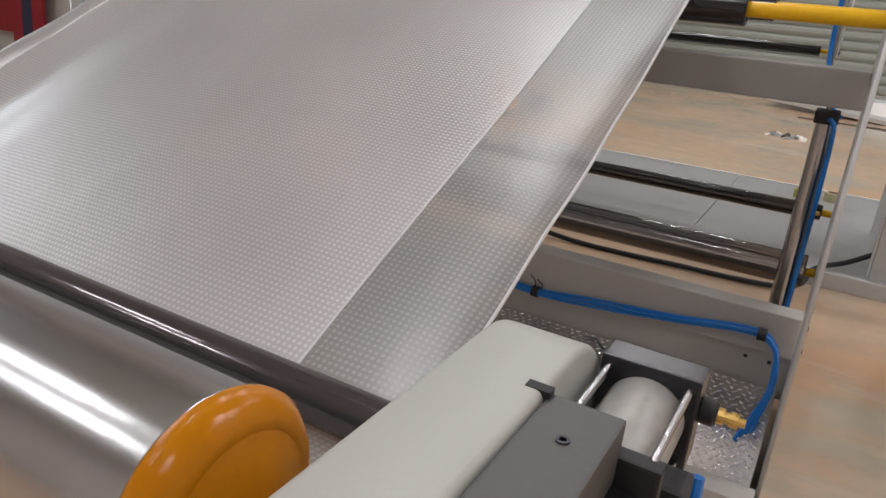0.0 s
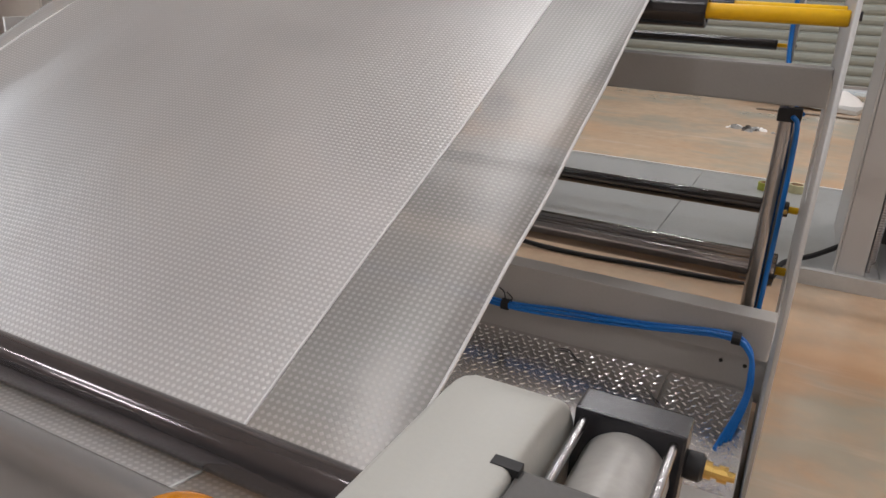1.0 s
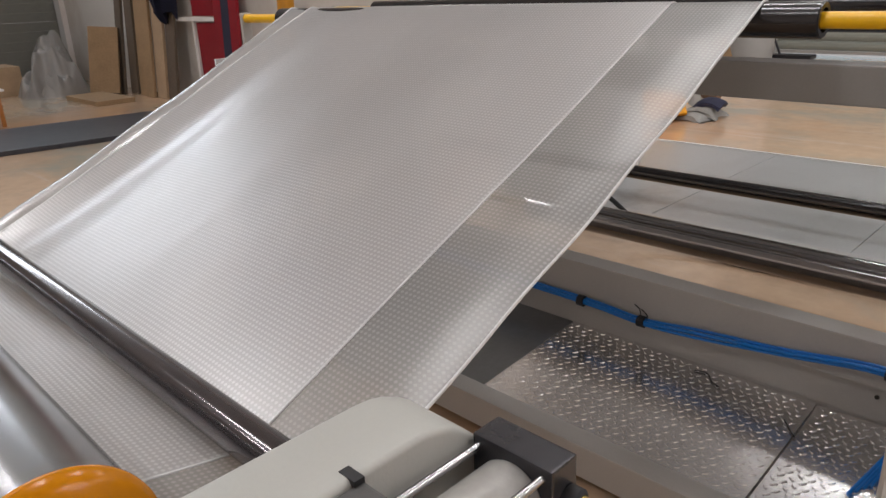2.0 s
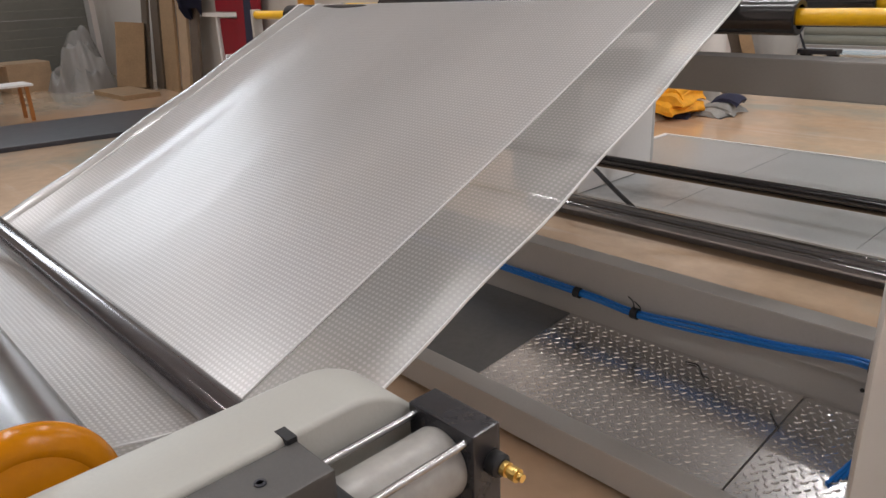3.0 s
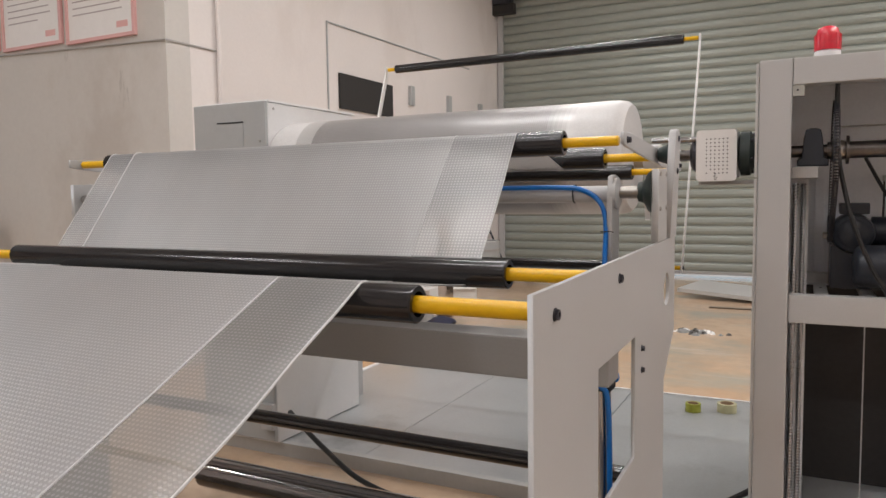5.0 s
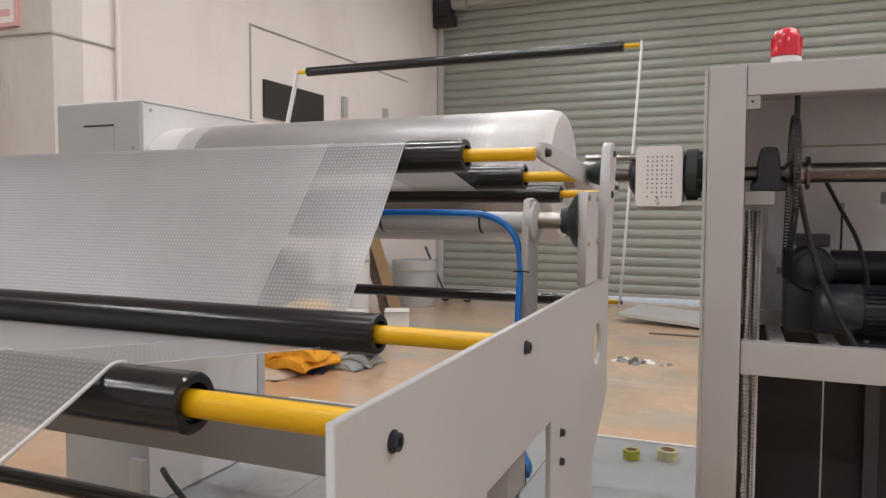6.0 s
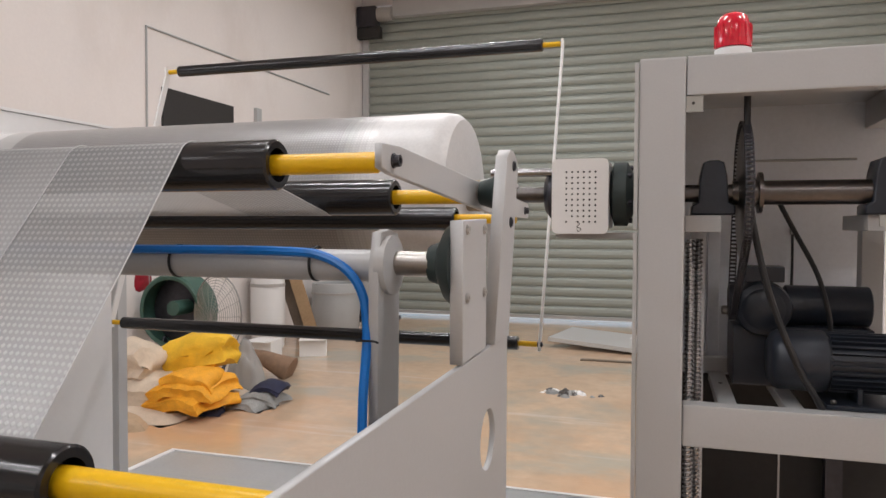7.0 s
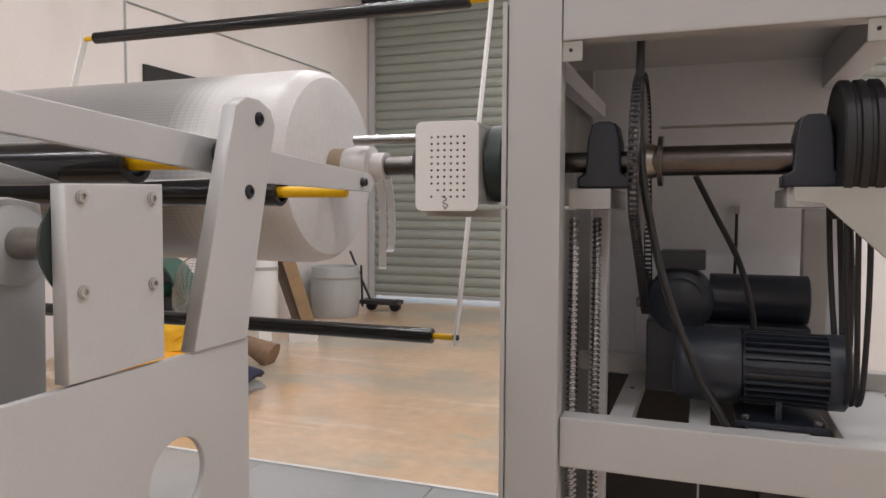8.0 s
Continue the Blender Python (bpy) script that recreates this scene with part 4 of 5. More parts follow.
for xa, xb in ((-0.128, -0.172), (-2.07, -2.2)):
    b2 = bmesh.new()
    pts = [(xa, 4.95, 2.24), (xa, 4.95, 2.2), (xb, 4.7, 1.0), (xb, 4.7, 0.985)]
    q = [[b2.verts.new((p[0] + dx, p[1] + dy, p[2])) for dx, dy in ((-0.004, -0.016), (0.004, -0.016), (0.004, 0.016), (-0.004, 0.016))] for p in pts]
    for a, b in zip(q, q[1:]):
        for k in range(4):
            b2.faces.new((a[k], a[(k + 1) % 4], b[(k + 1) % 4], b[k]))
    b2.faces.new(q[0]); b2.faces.new(q[-1][::-1])
    bmesh.ops.recalc_face_normals(b2, faces=b2.faces[:])
    part("flat_bar", b2, GUARD_W, dn)
    part("bolt", cyl(-0.01, 0.012, 0.01, "x", (xb, 4.7, 1.01), 10), DARKSTEEL, dn)
part("post", box(-2.29, -2.25, 4.8, 4.86, 0.07, 1.75, 0.004), PAINT, dn)
part("pivot_bar", cyl(-2.25, -2.13, 0.015, "x", (0, 4.83, 1.7), 12), PAINT_D, dn)

# ---- near laminating unit ----
nu = thing("laminating_unit", "pale grey laminating head with chrome roller", "machine")
def extr(outline, y0, y1):
    return plate(outline, [], y0, y1, "xz", 0.002)
# sheet-metal cover: a long channel with a rounded nose
cv = bmesh.new()
prof = [(0.1, 0.905)] + [(0.795, 0.905)] + [(0.795 + 0.105 * math.sin(radians(a)), 0.80 + 0.105 * math.cos(radians(a))) for a in range(10, 91, 10)] + [(0.9, 0.72)]
top = []
for y, z in prof:
    row = []
    for x, dz in ((-0.2635, -0.07), (-0.2635, -0.006), (-0.2605, -0.0015), (-0.256, 0), (-0.178, 0.0), (-0.174, -0.0015), (-0.171, -0.006), (-0.171, -0.07)):
        n = Vector((y - 0.795, z - 0.80)) if y > 0.795 else Vector((0, 1))
        n.normalize()
        row.append(cv.verts.new((x, y + n.x * dz, z + n.y * dz)))
    top.append(row)
for a, b in zip(top, top[1:]):
    for k in range(7):
        cv.faces.new((a[k], a[k + 1], b[k + 1], b[k]))
cv.faces.new(top[0]); 
bmesh.ops.recalc_face_normals(cv, faces=cv.faces[:])
part("cover", cv, PAINT_W, nu, "pale sheet-metal cover with a rounded nose", True)
part("side_plate", box(-0.256, -0.2, 0.12, 0.84, 0.0, 0.83, 0.004), PAINT, nu)
part("clamp_block", box(-0.169, -0.106, 0.1, 0.73, 0.845, 0.9, 0.003), BLOCK, nu, "dark grey milled block")
# A thin dark bar is added in place of the black notch here.
part("clamp_notch", box(-0.188, -0.166, 0.719, 0.73, 0.88, 0.9058, 0.0004), RUBBER, nu)
part("screw", lathe([(0.0, 0.0), (0.0, 0.003), (0.0015, 0.003), (0.0015, 0.0055), (-0.004, 0.0055)], "z", (-0.137, 0.674, 0.9), 16), DARKSTEEL, nu)
part("screw", lathe([(0.0, 0.0), (0.0, 0.0045), (0.003, 0.0045), (0.003, 0.008), (-0.004, 0.008)], "z", (-0.137, 0.42, 0.9), 16), STEEL, nu)
part("shadow_bracket", box(-0.168, -0.085, 0.2, 0.74, 0.7, 0.843, 0.006), RUBBER, nu)
part("side_plate", box(-1.0 + XL + 0.9, -0.95 + XL + 0.9, 0.12, 0.84, 0.0, 0.83, 0.004), PAINT, nu)
# pneumatic cylinder with tie rods
ac = part("cylinder_barrel", lathe([(0.735, 0), (0.735, 0.036), (0.74, 0.0385), (0.862, 0.0385), (0.867, 0.036), (0.867, 0)], "y", (-0.118, 0, 0.83), 40), CYL, nu, "pale grey air cylinder", True)
part("end_plate", box(-0.168, -0.072, 0.866, 0.905, 0.78, 0.878, 0.003), ENDCAP, nu)
part("end_plate", box(-0.168, -0.072, 0.722, 0.74, 0.78, 0.87, 0.003), RUBBER, nu)
for x, z in ((-0.158, 0.868), (-0.082, 0.868), (-0.158, 0.79), (-0.082, 0.79)):
    part("tie_rod", cyl(0.735, 0.87, 0.0042, "y", (x, 0, z), 14), CHROME, nu, "bright steel tie rod", True)
part("elbow", cyl(-0.074, -0.056, 0.013, "x", (0, 0.892, 0.838), 16), RUBBER, nu, smooth=True)
part("fitting", lathe([(-0.056, 0.0), (-0.056, 0.008), (-0.05, 0.008), (-0.05, 0.0055), (-0.045, 0.0055), (-0.045, 0.0075), (-0.037, 0.0075), (-0.037, 0.0045), (-0.031, 0.0045), (-0.031, 0)], "x", (0, 0.892, 0.838), 12), BRASS, nu, "brass hose fitting")
part("valve", box(-0.085, -0.055, 0.76, 0.80, 0.755, 0.83, 0.006), RUBBER, nu)
part("knob", lathe([(-0.09, 0), (-0.09, 0.014), (-0.07, 0.016), (-0.06, 0.012), (-0.06, 0)], "x", (0, 0.735, 0.8), 18), RUBBER, nu, smooth=True)
part("fitting", cyl(-0.075, -0.045, 0.008, "x", (0, 0.78, 0.765), 12), BRASS, nu, "brass hose fitting")
part("push_fit", hose([(-0.055, 0.83, 0.74), (-0.055, 0.835, 0.775), (-0.056, 0.84, 0.8)], 0.0065), BLUE, nu, "blue push-in hose end")
# rollers of the unit
er = thing("nip_roller", "glossy dark nip roller under the film", "roller", (0, *E_C), "guide rollers")
part("sleeve", cyl(-2.25, -0.3, 0.03, n=44), NIP, er, smooth=True)
part("journal", cyl(-0.3, -0.258, 0.013, n=20), STEEL, er)
part("journal", cyl(-2.54, -2.25, 0.013, n=20), STEEL, er)
SPIN.append((er, math.degrees(0.2 / 0.03)))
cr = thing("chrome_roller", "large ground chrome roller with amber hub", "roller", (0, *CH_C))
part("shell", cyl(-2.25, -0.3385, 0.083, n=72), CHROME, cr, smooth=True)
part("hub", lathe([(-0.339, 0.0), (-0.339, 0.0845), (-0.334, 0.088), (-0.327, 0.0882), (-0.317, 0.081), (-0.31, 0.072), (-0.3085, 0.067), (-0.3095, 0.063), (-0.306, 0.057), (-0.298, 0.038), (-0.292, 0.02), (-0.289, 0.0)], "x", (0, 0, 0), 64), ORANGE, cr, "glossy amber domed hub", True)
part("journal", cyl(-0.3, -0.255, 0.014, "x", (0, 0, 0), 20), STEEL, cr)
SPIN.append((cr, math.degrees(0.2 / 0.083)))

# chequer plate walkway between the units
cp = thing("walkway", "grey steel walkway with bright chequer plate", "walkway", kind="structure")
part("plate", box(XL + 0.02, -1.08, 1.875, 2.38, 0.095, 0.108, 0.002), PLATE_L, cp)
part("plate", box(-1.076, -0.258, 1.875, 2.38, 0.095, 0.111, 0.002), TREAD, cp)
part("plate", box(-0.254, -0.014, 1.875, 2.38, 0.095, 0.110, 0.002), TREAD, cp)
part("support", box(XL + 0.02, -0.014, 1.9, 2.36, 0.0, 0.094, 0.002), PAINT_D, cp)
lug = bmesh.new()
base = [(-0.011, 0), (-0.005, 0.0032), (0.005, 0.0032), (0.011, 0), (0.005, -0.0032), (-0.005, -0.0032)]
r = random.Random(5)
yy, row = 1.886, 0
while yy < 2.372:
    x = -1.07 + (0.013 if row % 2 else 0)
    k = row
    while x < -0.02:
        if not -0.268 < x < -0.244:
            a = radians(45 if (k % 2) else -45)
            ca, sa_ = math.cos(a), math.sin(a)
            lo = [lug.verts.new((x + p * ca - q * sa_, yy + p * sa_ + q * ca, 0.111)) for p, q in base]
            hi = [lug.verts.new((x + (p * ca - q * sa_) * 0.6, yy + (p * sa_ + q * ca) * 0.6, 0.1133)) for p, q in base]
            for i in range(6):
                lug.faces.new((lo[i], lo[(i + 1) % 6], hi[(i + 1) % 6], hi[i]))
            lug.faces.new(hi)
        x += 0.026
        k += 1
    yy += 0.0215
    row += 1
tagged(part("raised_tread", lug, TREAD, cp), "raised lozenge tread pattern", kind="stuff")
# the plate rises a little towards the beam
cp.matrix_basis = Matrix.Translation((0, 1.875, 0.1)) @ Matrix.Rotation(math.atan(0.08), 4, "X") @ Matrix.Translation((0, -1.875, -0.1))
tagged(part("wire_scrap", hose([(-0.6, 2.33, 0.151), (-0.56, 2.335, 0.152), (-0.527, 2.3, 0.149), (-0.5, 2.29, 0.148)], 0.002, 6), RUBBER), "short scrap of black wire on the plate", "wire")
tagged(part("wire_scrap", hose([(-0.3, 2.25, 0.145), (-0.27, 2.21, 0.142), (-0.25, 2.19, 0.14)], 0.0016, 6), RUBBER), "short scrap of black wire on the plate", "wire")

# ---- drive cabinet ----
cb = thing("drive_cabinet", "tall pale grey open steel cabinet holding motors", "machine cabinet")
X0, X1, Y0, Y1, ZT = 0.22, 1.42, 3.9, 4.78, 1.9
for x in (X0, X1 - 0.115):
    for y in (Y0, Y1 - 0.06):
        part("column", box(x, x + (0.115 if y == Y0 else 0.06), y, y + 0.06, 0.0, ZT - 0.0 if y != Y0 else ZT, 0.006), PAINT, cb)
part("top_rail", box(X0 + 0.117, X1 - 0.117, Y0 + 0.001, Y0 + 0.06, 1.8, ZT, 0.005), PAINT, cb)
part("top_plate", box(X0, X1, Y0 + 0.062, Y1, ZT - 0.006, ZT, 0.002), PAINT, cb)
part("side_sheet", box(X0 + 0.002, X0 + 0.006, Y0 + 0.062, Y1 - 0.062, 1.46, ZT - 0.01, 0), PAINT, cb)
part("side_sheet", box(X0 + 0.002, X0 + 0.006, Y0 + 0.062, Y1 - 0.062, 0.05, 1.45, 0), PAINT, cb)
part("side_sheet", box(X0 - 0.012, X0 - 0.002, Y0 - 0.004, Y0 + 0.03, 0.03, 1.45, 0.002), PAINT, cb)
part("side_sheet", box(X0 - 0.012, X0 - 0.002, Y0 - 0.004, Y0 + 0.03, 1.456, ZT - 0.01, 0.002), PAINT, cb)
part("back_sheet", box(X0 + 0.062, 1.0, Y1 - 0.05, Y1 - 0.04, 0.05, ZT - 0.008, 0), INSIDE, cb)
part("side_rail", box(X0 + 0.062, X0 + 0.1, Y0 + 0.062, Y1 - 0.062, 1.74, 1.785, 0.003), INSIDE, cb)
part("roof_rail", box(0.93, 1.0, Y0 + 0.062, Y1 - 0.062, 1.8, 1.892, 0.004), PAINT, cb)
part("shelf_rail", box(X0 + 0.117, X1 - 0.117, Y0 + 0.02, Y0 + 0.075, 0.89, 1.0, 0.005), PAINT, cb)
part("shelf_rail", box(X0 + 0.062, X1 - 0.062, 4.5, 4.55, 0.98, 1.03, 0.005), PAINT, cb)
for x, w in ((0.43, 0.05), (0.6, 0.045), (0.72, 0.12), (0.9, 0.16)):
    part("shelf_slat", box(x, x + w, Y0 + 0.077, 4.498, 0.955, 0.985, 0.004), PAINT, cb)
part("hole", cyl(0.985, 0.987, 0.006, "z", (0.455, 4.3, 0), 10, 0.0005), DARK, cb)
for x in (0.335, 0.895):
    tb = part("corner_tab", box(x, x + 0.042, Y0 + 0.006, Y0 + 0.012, 1.757, 1.799, 0.003), PAINT_W, cb)
    part("rivet", cyl(Y0 + 0.003, Y0 + 0.007, 0.004, "y", (x + 0.018, 0, 1.78), 10, 0.001), DARK, tb)
part("bearing_rail", box(0.337, 0.43, Y0 + 0.09, 4.3, 1.45, 1.495, 0.004), PAINT, cb)
part("bearing_rail", box(0.78, 1.02, Y0 + 0.12, 4.3, 1.455, 1.497, 0.004), PAINT, cb)
part("gusset", plate([(0.785, 1.494), (1.3, 1.494), (1.3, 1.25), (1.06, 1.25), (0.835, 1.462), (0.785, 1.466)], [], 3.935, 3.941, "xz"), PAINT_W, cb)
part("inner_post", box(0.86, 0.92, 4.42, 4.48, 0.985, 1.455, 0.004), PAINT, cb)
part("inner_post", box(0.43, 0.47, 4.62, 4.66, 0.05, 1.45, 0.004), INSIDE, cb)
part("inner_post", box(0.36, 0.4, 4.2, 4.24, 0.05, 1.45, 0.004), INSIDE, cb)
part("base_sheet", box(X0 + 0.06, X1 - 0.06, Y0 + 0.06, Y1 - 0.06, 0.02, 0.04, 0), INSIDE, cb)
part("kick_rail", box(X0 - 0.002, X1, Y0 - 0.03, Y0 - 0.002, 0.0, 0.075, 0.003), PAINT_W, cb)
# Near-black sheet added for the shade in the lower compartment.
part("lower_shade_sheet", box(0.34, 1.3, 4.52, 4.53, 0.05, 0.97, 0), DARK, cb)
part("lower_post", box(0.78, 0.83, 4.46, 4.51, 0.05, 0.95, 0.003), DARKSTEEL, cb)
part("lower_post", box(0.62, 0.625, 4.3, 4.305, 0.05, 0.95, 0), PAINT, cb)
for x in (0.41, 0.826):
    bl = part("pillow_block", plate([(x - 0.055, 1.497), (x + 0.055, 1.497), (x + 0.055, 1.52), (x + 0.038, 1.53), (x + 0.034, 1.6), (x + 0.026, 1.636), (x + 0.012, 1.642), (x - 0.012, 1.642), (x - 0.026, 1.636), (x - 0.034, 1.6), (x - 0.038, 1.53), (x - 0.055, 1.52)], [], 4.0, 4.1, "xz", 0.004), MOTOR, cb, "slate cast pillow block")
    for s in (-0.044, 0.044):
        part("bolt", cyl(1.52, 1.532, 0.008, "z", (x + s, 4.04, 0), 8), STEEL, bl)
# sprocket and drive chain
sk = part("sprocket", lathe([(0.474, 0.0), (0.474, 0.04), (0.482, 0.05), (0.483, 0.178), (0.487, 0.186), (0.491, 0.178), (0.492, 0.05), (0.5, 0.04), (0.52, 0.036), (0.52, 0)], "x", (0, 4.05, 1.556), 56), STEEL, cb, "large thin steel sprocket", True)
part("flange", lathe([(0.524, 0), (0.524, 0.055), (0.534, 0.055), (0.534, 0)], "x", (0, 4.05, 1.556), 28), SHAFT, cb, smooth=True)
ch = bmesh.new()
pa, pb, ra, rb = Vector((4.05, 1.556)), Vector((4.3, 1.24)), 0.188, 0.055
d = (pb - pa).normalized(); nrm = Vector((-d.y, d.x))
loop = []
a0 = math.atan2(nrm.y, nrm.x)
loop += [pa + ra * Vector((math.cos(a0 + math.pi * k / 24), math.sin(a0 + math.pi * k / 24))) for k in range(25)]
loop += [pb + rb * Vector((math.cos(a0 + math.pi + math.pi * k / 12), math.sin(a0 + math.pi + math.pi * k / 12))) for k in range(13)]
loop.append(loop[0])
res, acc = [], 0.0
for a, b in zip(loop, loop[1:]):
    L = (b - a).length
    while acc < L:
        res.append((a + (b - a) * acc / L, (b - a).normalized()))
        acc += 0.0127
    acc -= L
for p, q in res:
    for x in (0.478, 0.495):
        vs = []
        for s, w in ((-1, -1), (1, -1), (1, 1), (-1, 1)):
            c2 = p + q * s * 0.0058 + Vector((-q.y, q.x)) * w * 0.005
            vs.append((c2.x, c2.y))
        lo = [ch.verts.new((x - 0.0015, *v)) for v in vs]
        hi = [ch.verts.new((x + 0.0015, *v)) for v in vs]
        for i in range(4):
            ch.faces.new((lo[i], lo[(i + 1) % 4], hi[(i + 1) % 4], hi[i]))
        ch.faces.new(lo[::-1]); ch.faces.new(hi)
    lathe([(0.476, 0.0035), (0.497, 0.0035)], "x", (0, p.x, p.y), 6, ch)
tagged(part("drive_chain", ch, DARKSTEEL, cb, "dark oily roller chain"), kind="stuff")
part("small_sprocket", lathe([(0.474, 0), (0.474, 0.052), (0.49, 0.052), (0.495, 0.03), (0.52, 0.03), (0.52, 0)], "x", (0, 4.3, 1.24), 28), DARKSTEEL, cb, smooth=True)
# upright lifting screws
for x, y in ((0.352, 3.985), (0.38, 4.14)):
    th = bmesh.new()
    lathe([(0.05, 0.008), (1.43, 0.008)], "z", (x, y, 0), 10, th)
    n = 330
    pts = [(x + 0.0095 * math.cos(k * 1.05), y + 0.0095 * math.sin(k * 1.05), 0.06 + k * 1.37 / (n * 2)) for k in range(n * 2)]
    hose(pts, 0.0036, 5, 0, th)
    part("lifting_screw", th, CHROME, cb, "bright threaded lifting screw", True)
# pulley and belts
part("pulley", lathe([(0.866, 0), (0.866, 0.136), (0.87, 0.14), (0.884, 0.14), (0.887, 0.135), (0.893, 0.135), (0.896, 0.14), (0.91, 0.14), (0.913, 0.135), (0.919, 0.135), (0.922, 0.14), (0.936, 0.14), (0.94, 0.136), (0.94, 0.03), (0.955, 0.03), (0.955, 0)], "x", (0, 4.05, 1.571), 64), RUBBER, cb, "dark grooved pulley", True)
for k in range(3):
    d = 0.02 * k
    part("belt", hose([(0.876 + d, 4.16, 1.5), (0.885 + d, 4.15, 1.3), (0.9 + 0.6 * d, 4.13, 1.1), (0.905 + 0.6 * d, 4.08, 1.045), (0.905 + 0.6 * d, 4.02, 1.1), (0.885 + d, 3.97, 1.3), (0.876 + d, 3.94, 1.5)], 0.006, 6), RUBBER, cb, "black drive belt")
part("wiring_trunk", cyl(0.5, 0.86, 0.004, "x", (0, 4.5, 1.68), 8), PAINT_W, cb)
part("clip", box(0.705, 0.72, 4.7, 4.728, 1.44, 1.465, 0.002), PAINT_W, cb)

def gear_motor(name, at, label, facing):
    m = thing(name, label, "motor", at, "gear motors")
    part("gearbox", lathe([(-0.012, 0), (-0.012, 0.055), (-0.002, 0.074), (0.012, 0.082), (0.122, 0.084), (0.13, 0.08), (0.13, 0.06)], "x", (0, 0, 0), 40), MOTOR, m, "slate cast gearbox", True)
    part("body", cyl(0.13, 0.315, 0.068, "x", (0, 0, 0), 36), MOTOR, m, smooth=True)
    for k in range(28):
        a = 2 * math.pi * k / 28
        fb = box(0.138, 0.3, -0.0022, 0.0022, 0.064, 0.081, 0)
        bmesh.ops.rotate(fb, verts=fb.verts[:], cent=(0, 0, 0), matrix=Matrix.Rotation(a, 3, "X"))
        part("cooling_fin", fb, MOTOR, m)
    part("fan_cover", lathe([(0.3, 0.082), (0.335, 0.082), (0.345, 0.07), (0.345, 0)], "x", (0, 0, 0), 36), MOTOR, m, smooth=True)
    part("foot", box(0.12, 0.3, -0.09, 0.09, -0.112, -0.1, 0.003), MOTOR, m)
    part("foot_web", box(0.2, 0.212, -0.06, 0.06, -0.1, -0.06, 0.002), MOTOR, m)
    for x in (0.14, 0.28):
        part("bolt", cyl(-0.1, -0.088, 0.008, "z", (x, -0.075, 0), 8), STEEL, m)
    return m

gear_motor("gear_motor", (0.575, 4.12, 1.1), "slate grey finned gear motor lying on the shelf", 0)
m2 = thing("worm_gear_motor", "slate grey worm gear motor with terminal box", "motor", (0.568, 4.34, 1.222), "gear motors")
part("gearbox", lathe([(-0.09, 0), (-0.09, 0.06), (-0.08, 0.076), (-0.06, 0.082), (0.06, 0.082), (0.075, 0.07), (0.075, 0)], "y", (0, 0, 0), 36), MOTOR, m2, smooth=True)
part("end_cover", lathe([(-0.098, 0), (-0.098, 0.05), (-0.09, 0.06), (-0.088, 0.0)], "y", (0, 0, 0), 28), MOTOR, m2, smooth=True)
part("terminal_box", box(-0.05, 0.06, -0.06, 0.04, 0.078, 0.125, 0.006), MOTOR, m2)
part("body", cyl(0.07, 0.3, 0.06, "x", (0, 0.02, 0.006), 32), MOTOR, m2, smooth=True)
part("foot", box(-0.08, 0.3, -0.05, 0.16, -0.236, -0.055, 0.006), MOTOR, m2)
part("shaft", cyl(-0.11, -0.03, 0.014, "x", (0, 0, -0.015), 16), STEEL, m2)

for k, (pts, r) in enumerate((
    ([(0.49, 3.98, 1.892), (0.488, 3.975, 1.75), (0.495, 3.97, 1.55), (0.52, 3.97, 1.4), (0.56, 3.97, 1.25), (0.62, 3.97, 1.1), (0.665, 3.975, 1.02), (0.69, 3.98, 0.96), (0.7, 3.99, 0.9)], 0.0085),
    ([(0.6, 4.2, 1.53), (0.64, 4.2, 1.45), (0.7, 4.2, 1.33), (0.73, 4.2, 1.22), (0.735, 4.2, 1.17)], 0.007),
    ([(0.712, 4.715, 1.45), (0.712, 4.71, 1.35), (0.71, 4.7, 1.25), (0.71, 4.69, 1.15)], 0.0045))):
    tagged(part("power_cable", hose(pts, r), CABLE), "black power cable hanging in the cabinet", "cable", "power cables")

bc = thing("warning_beacon", "red domed warning beacon with white base on the cabinet", "beacon", (0.45, 3.97, 1.9))
part("base", lathe([(0, 0), (0, 0.044), (0.004, 0.046), (0.022, 0.045), (0.026, 0.04), (0.026, 0)], "z", (0, 0, 0), 32), GUARD_W, bc, "white plastic base", True)
part("lens", lathe([(0.026, 0.0), (0.026, 0.045), (0.03, 0.046), (0.085, 0.042), (0.105, 0.036), (0.115, 0.024), (0.118, 0)], "z", (0, 0, 0), 36), RED_GLOW, bc, "red plastic dome", True)
for k in range(14):
    a = 2 * math.pi * k / 14
    part("lens_rib", box(0.0445 * math.cos(a) - 0.002, 0.0445 * math.cos(a) + 0.002, 0.0445 * math.sin(a) - 0.002, 0.0445 * math.sin(a) + 0.002, 0.03, 0.085, 0), RED_GLOW, bc)

# White box added for a bright area behind; its doors are made up.
wc = thing("white_backdrop_box", "plain white box added for the bright area behind the machine", "cabinet")
part("body", box(1.3, 2.3, 6.9, 7.4, 0.0, 1.68, 0.008), EBOXW, wc)
part("door", box(1.32, 1.8, 6.885, 6.899, 0.05, 1.64, 0.003), EBOXW, wc)
part("door", box(1.805, 2.28, 6.885, 6.899, 0.05, 1.64, 0.003), EBOXW, wc)

# control box on the far side of the winder
eb = thing("control_cabinet", "white and grey drive cabinet on the platform", "cabinet")
part("body", box(-2.63, -2.132, 3.835, 4.63, 0.075, 1.9, 0.006), EBOXW, eb)
part("front_door", box(-2.63, -2.132, 3.812, 3.833, 0.09, 1.905, 0.005), EBOX, eb, "grey front door")
part("top_cover", box(-2.635, -2.128, 3.84, 4.645, 1.902, 1.915, 0.004), EBOXW, eb)
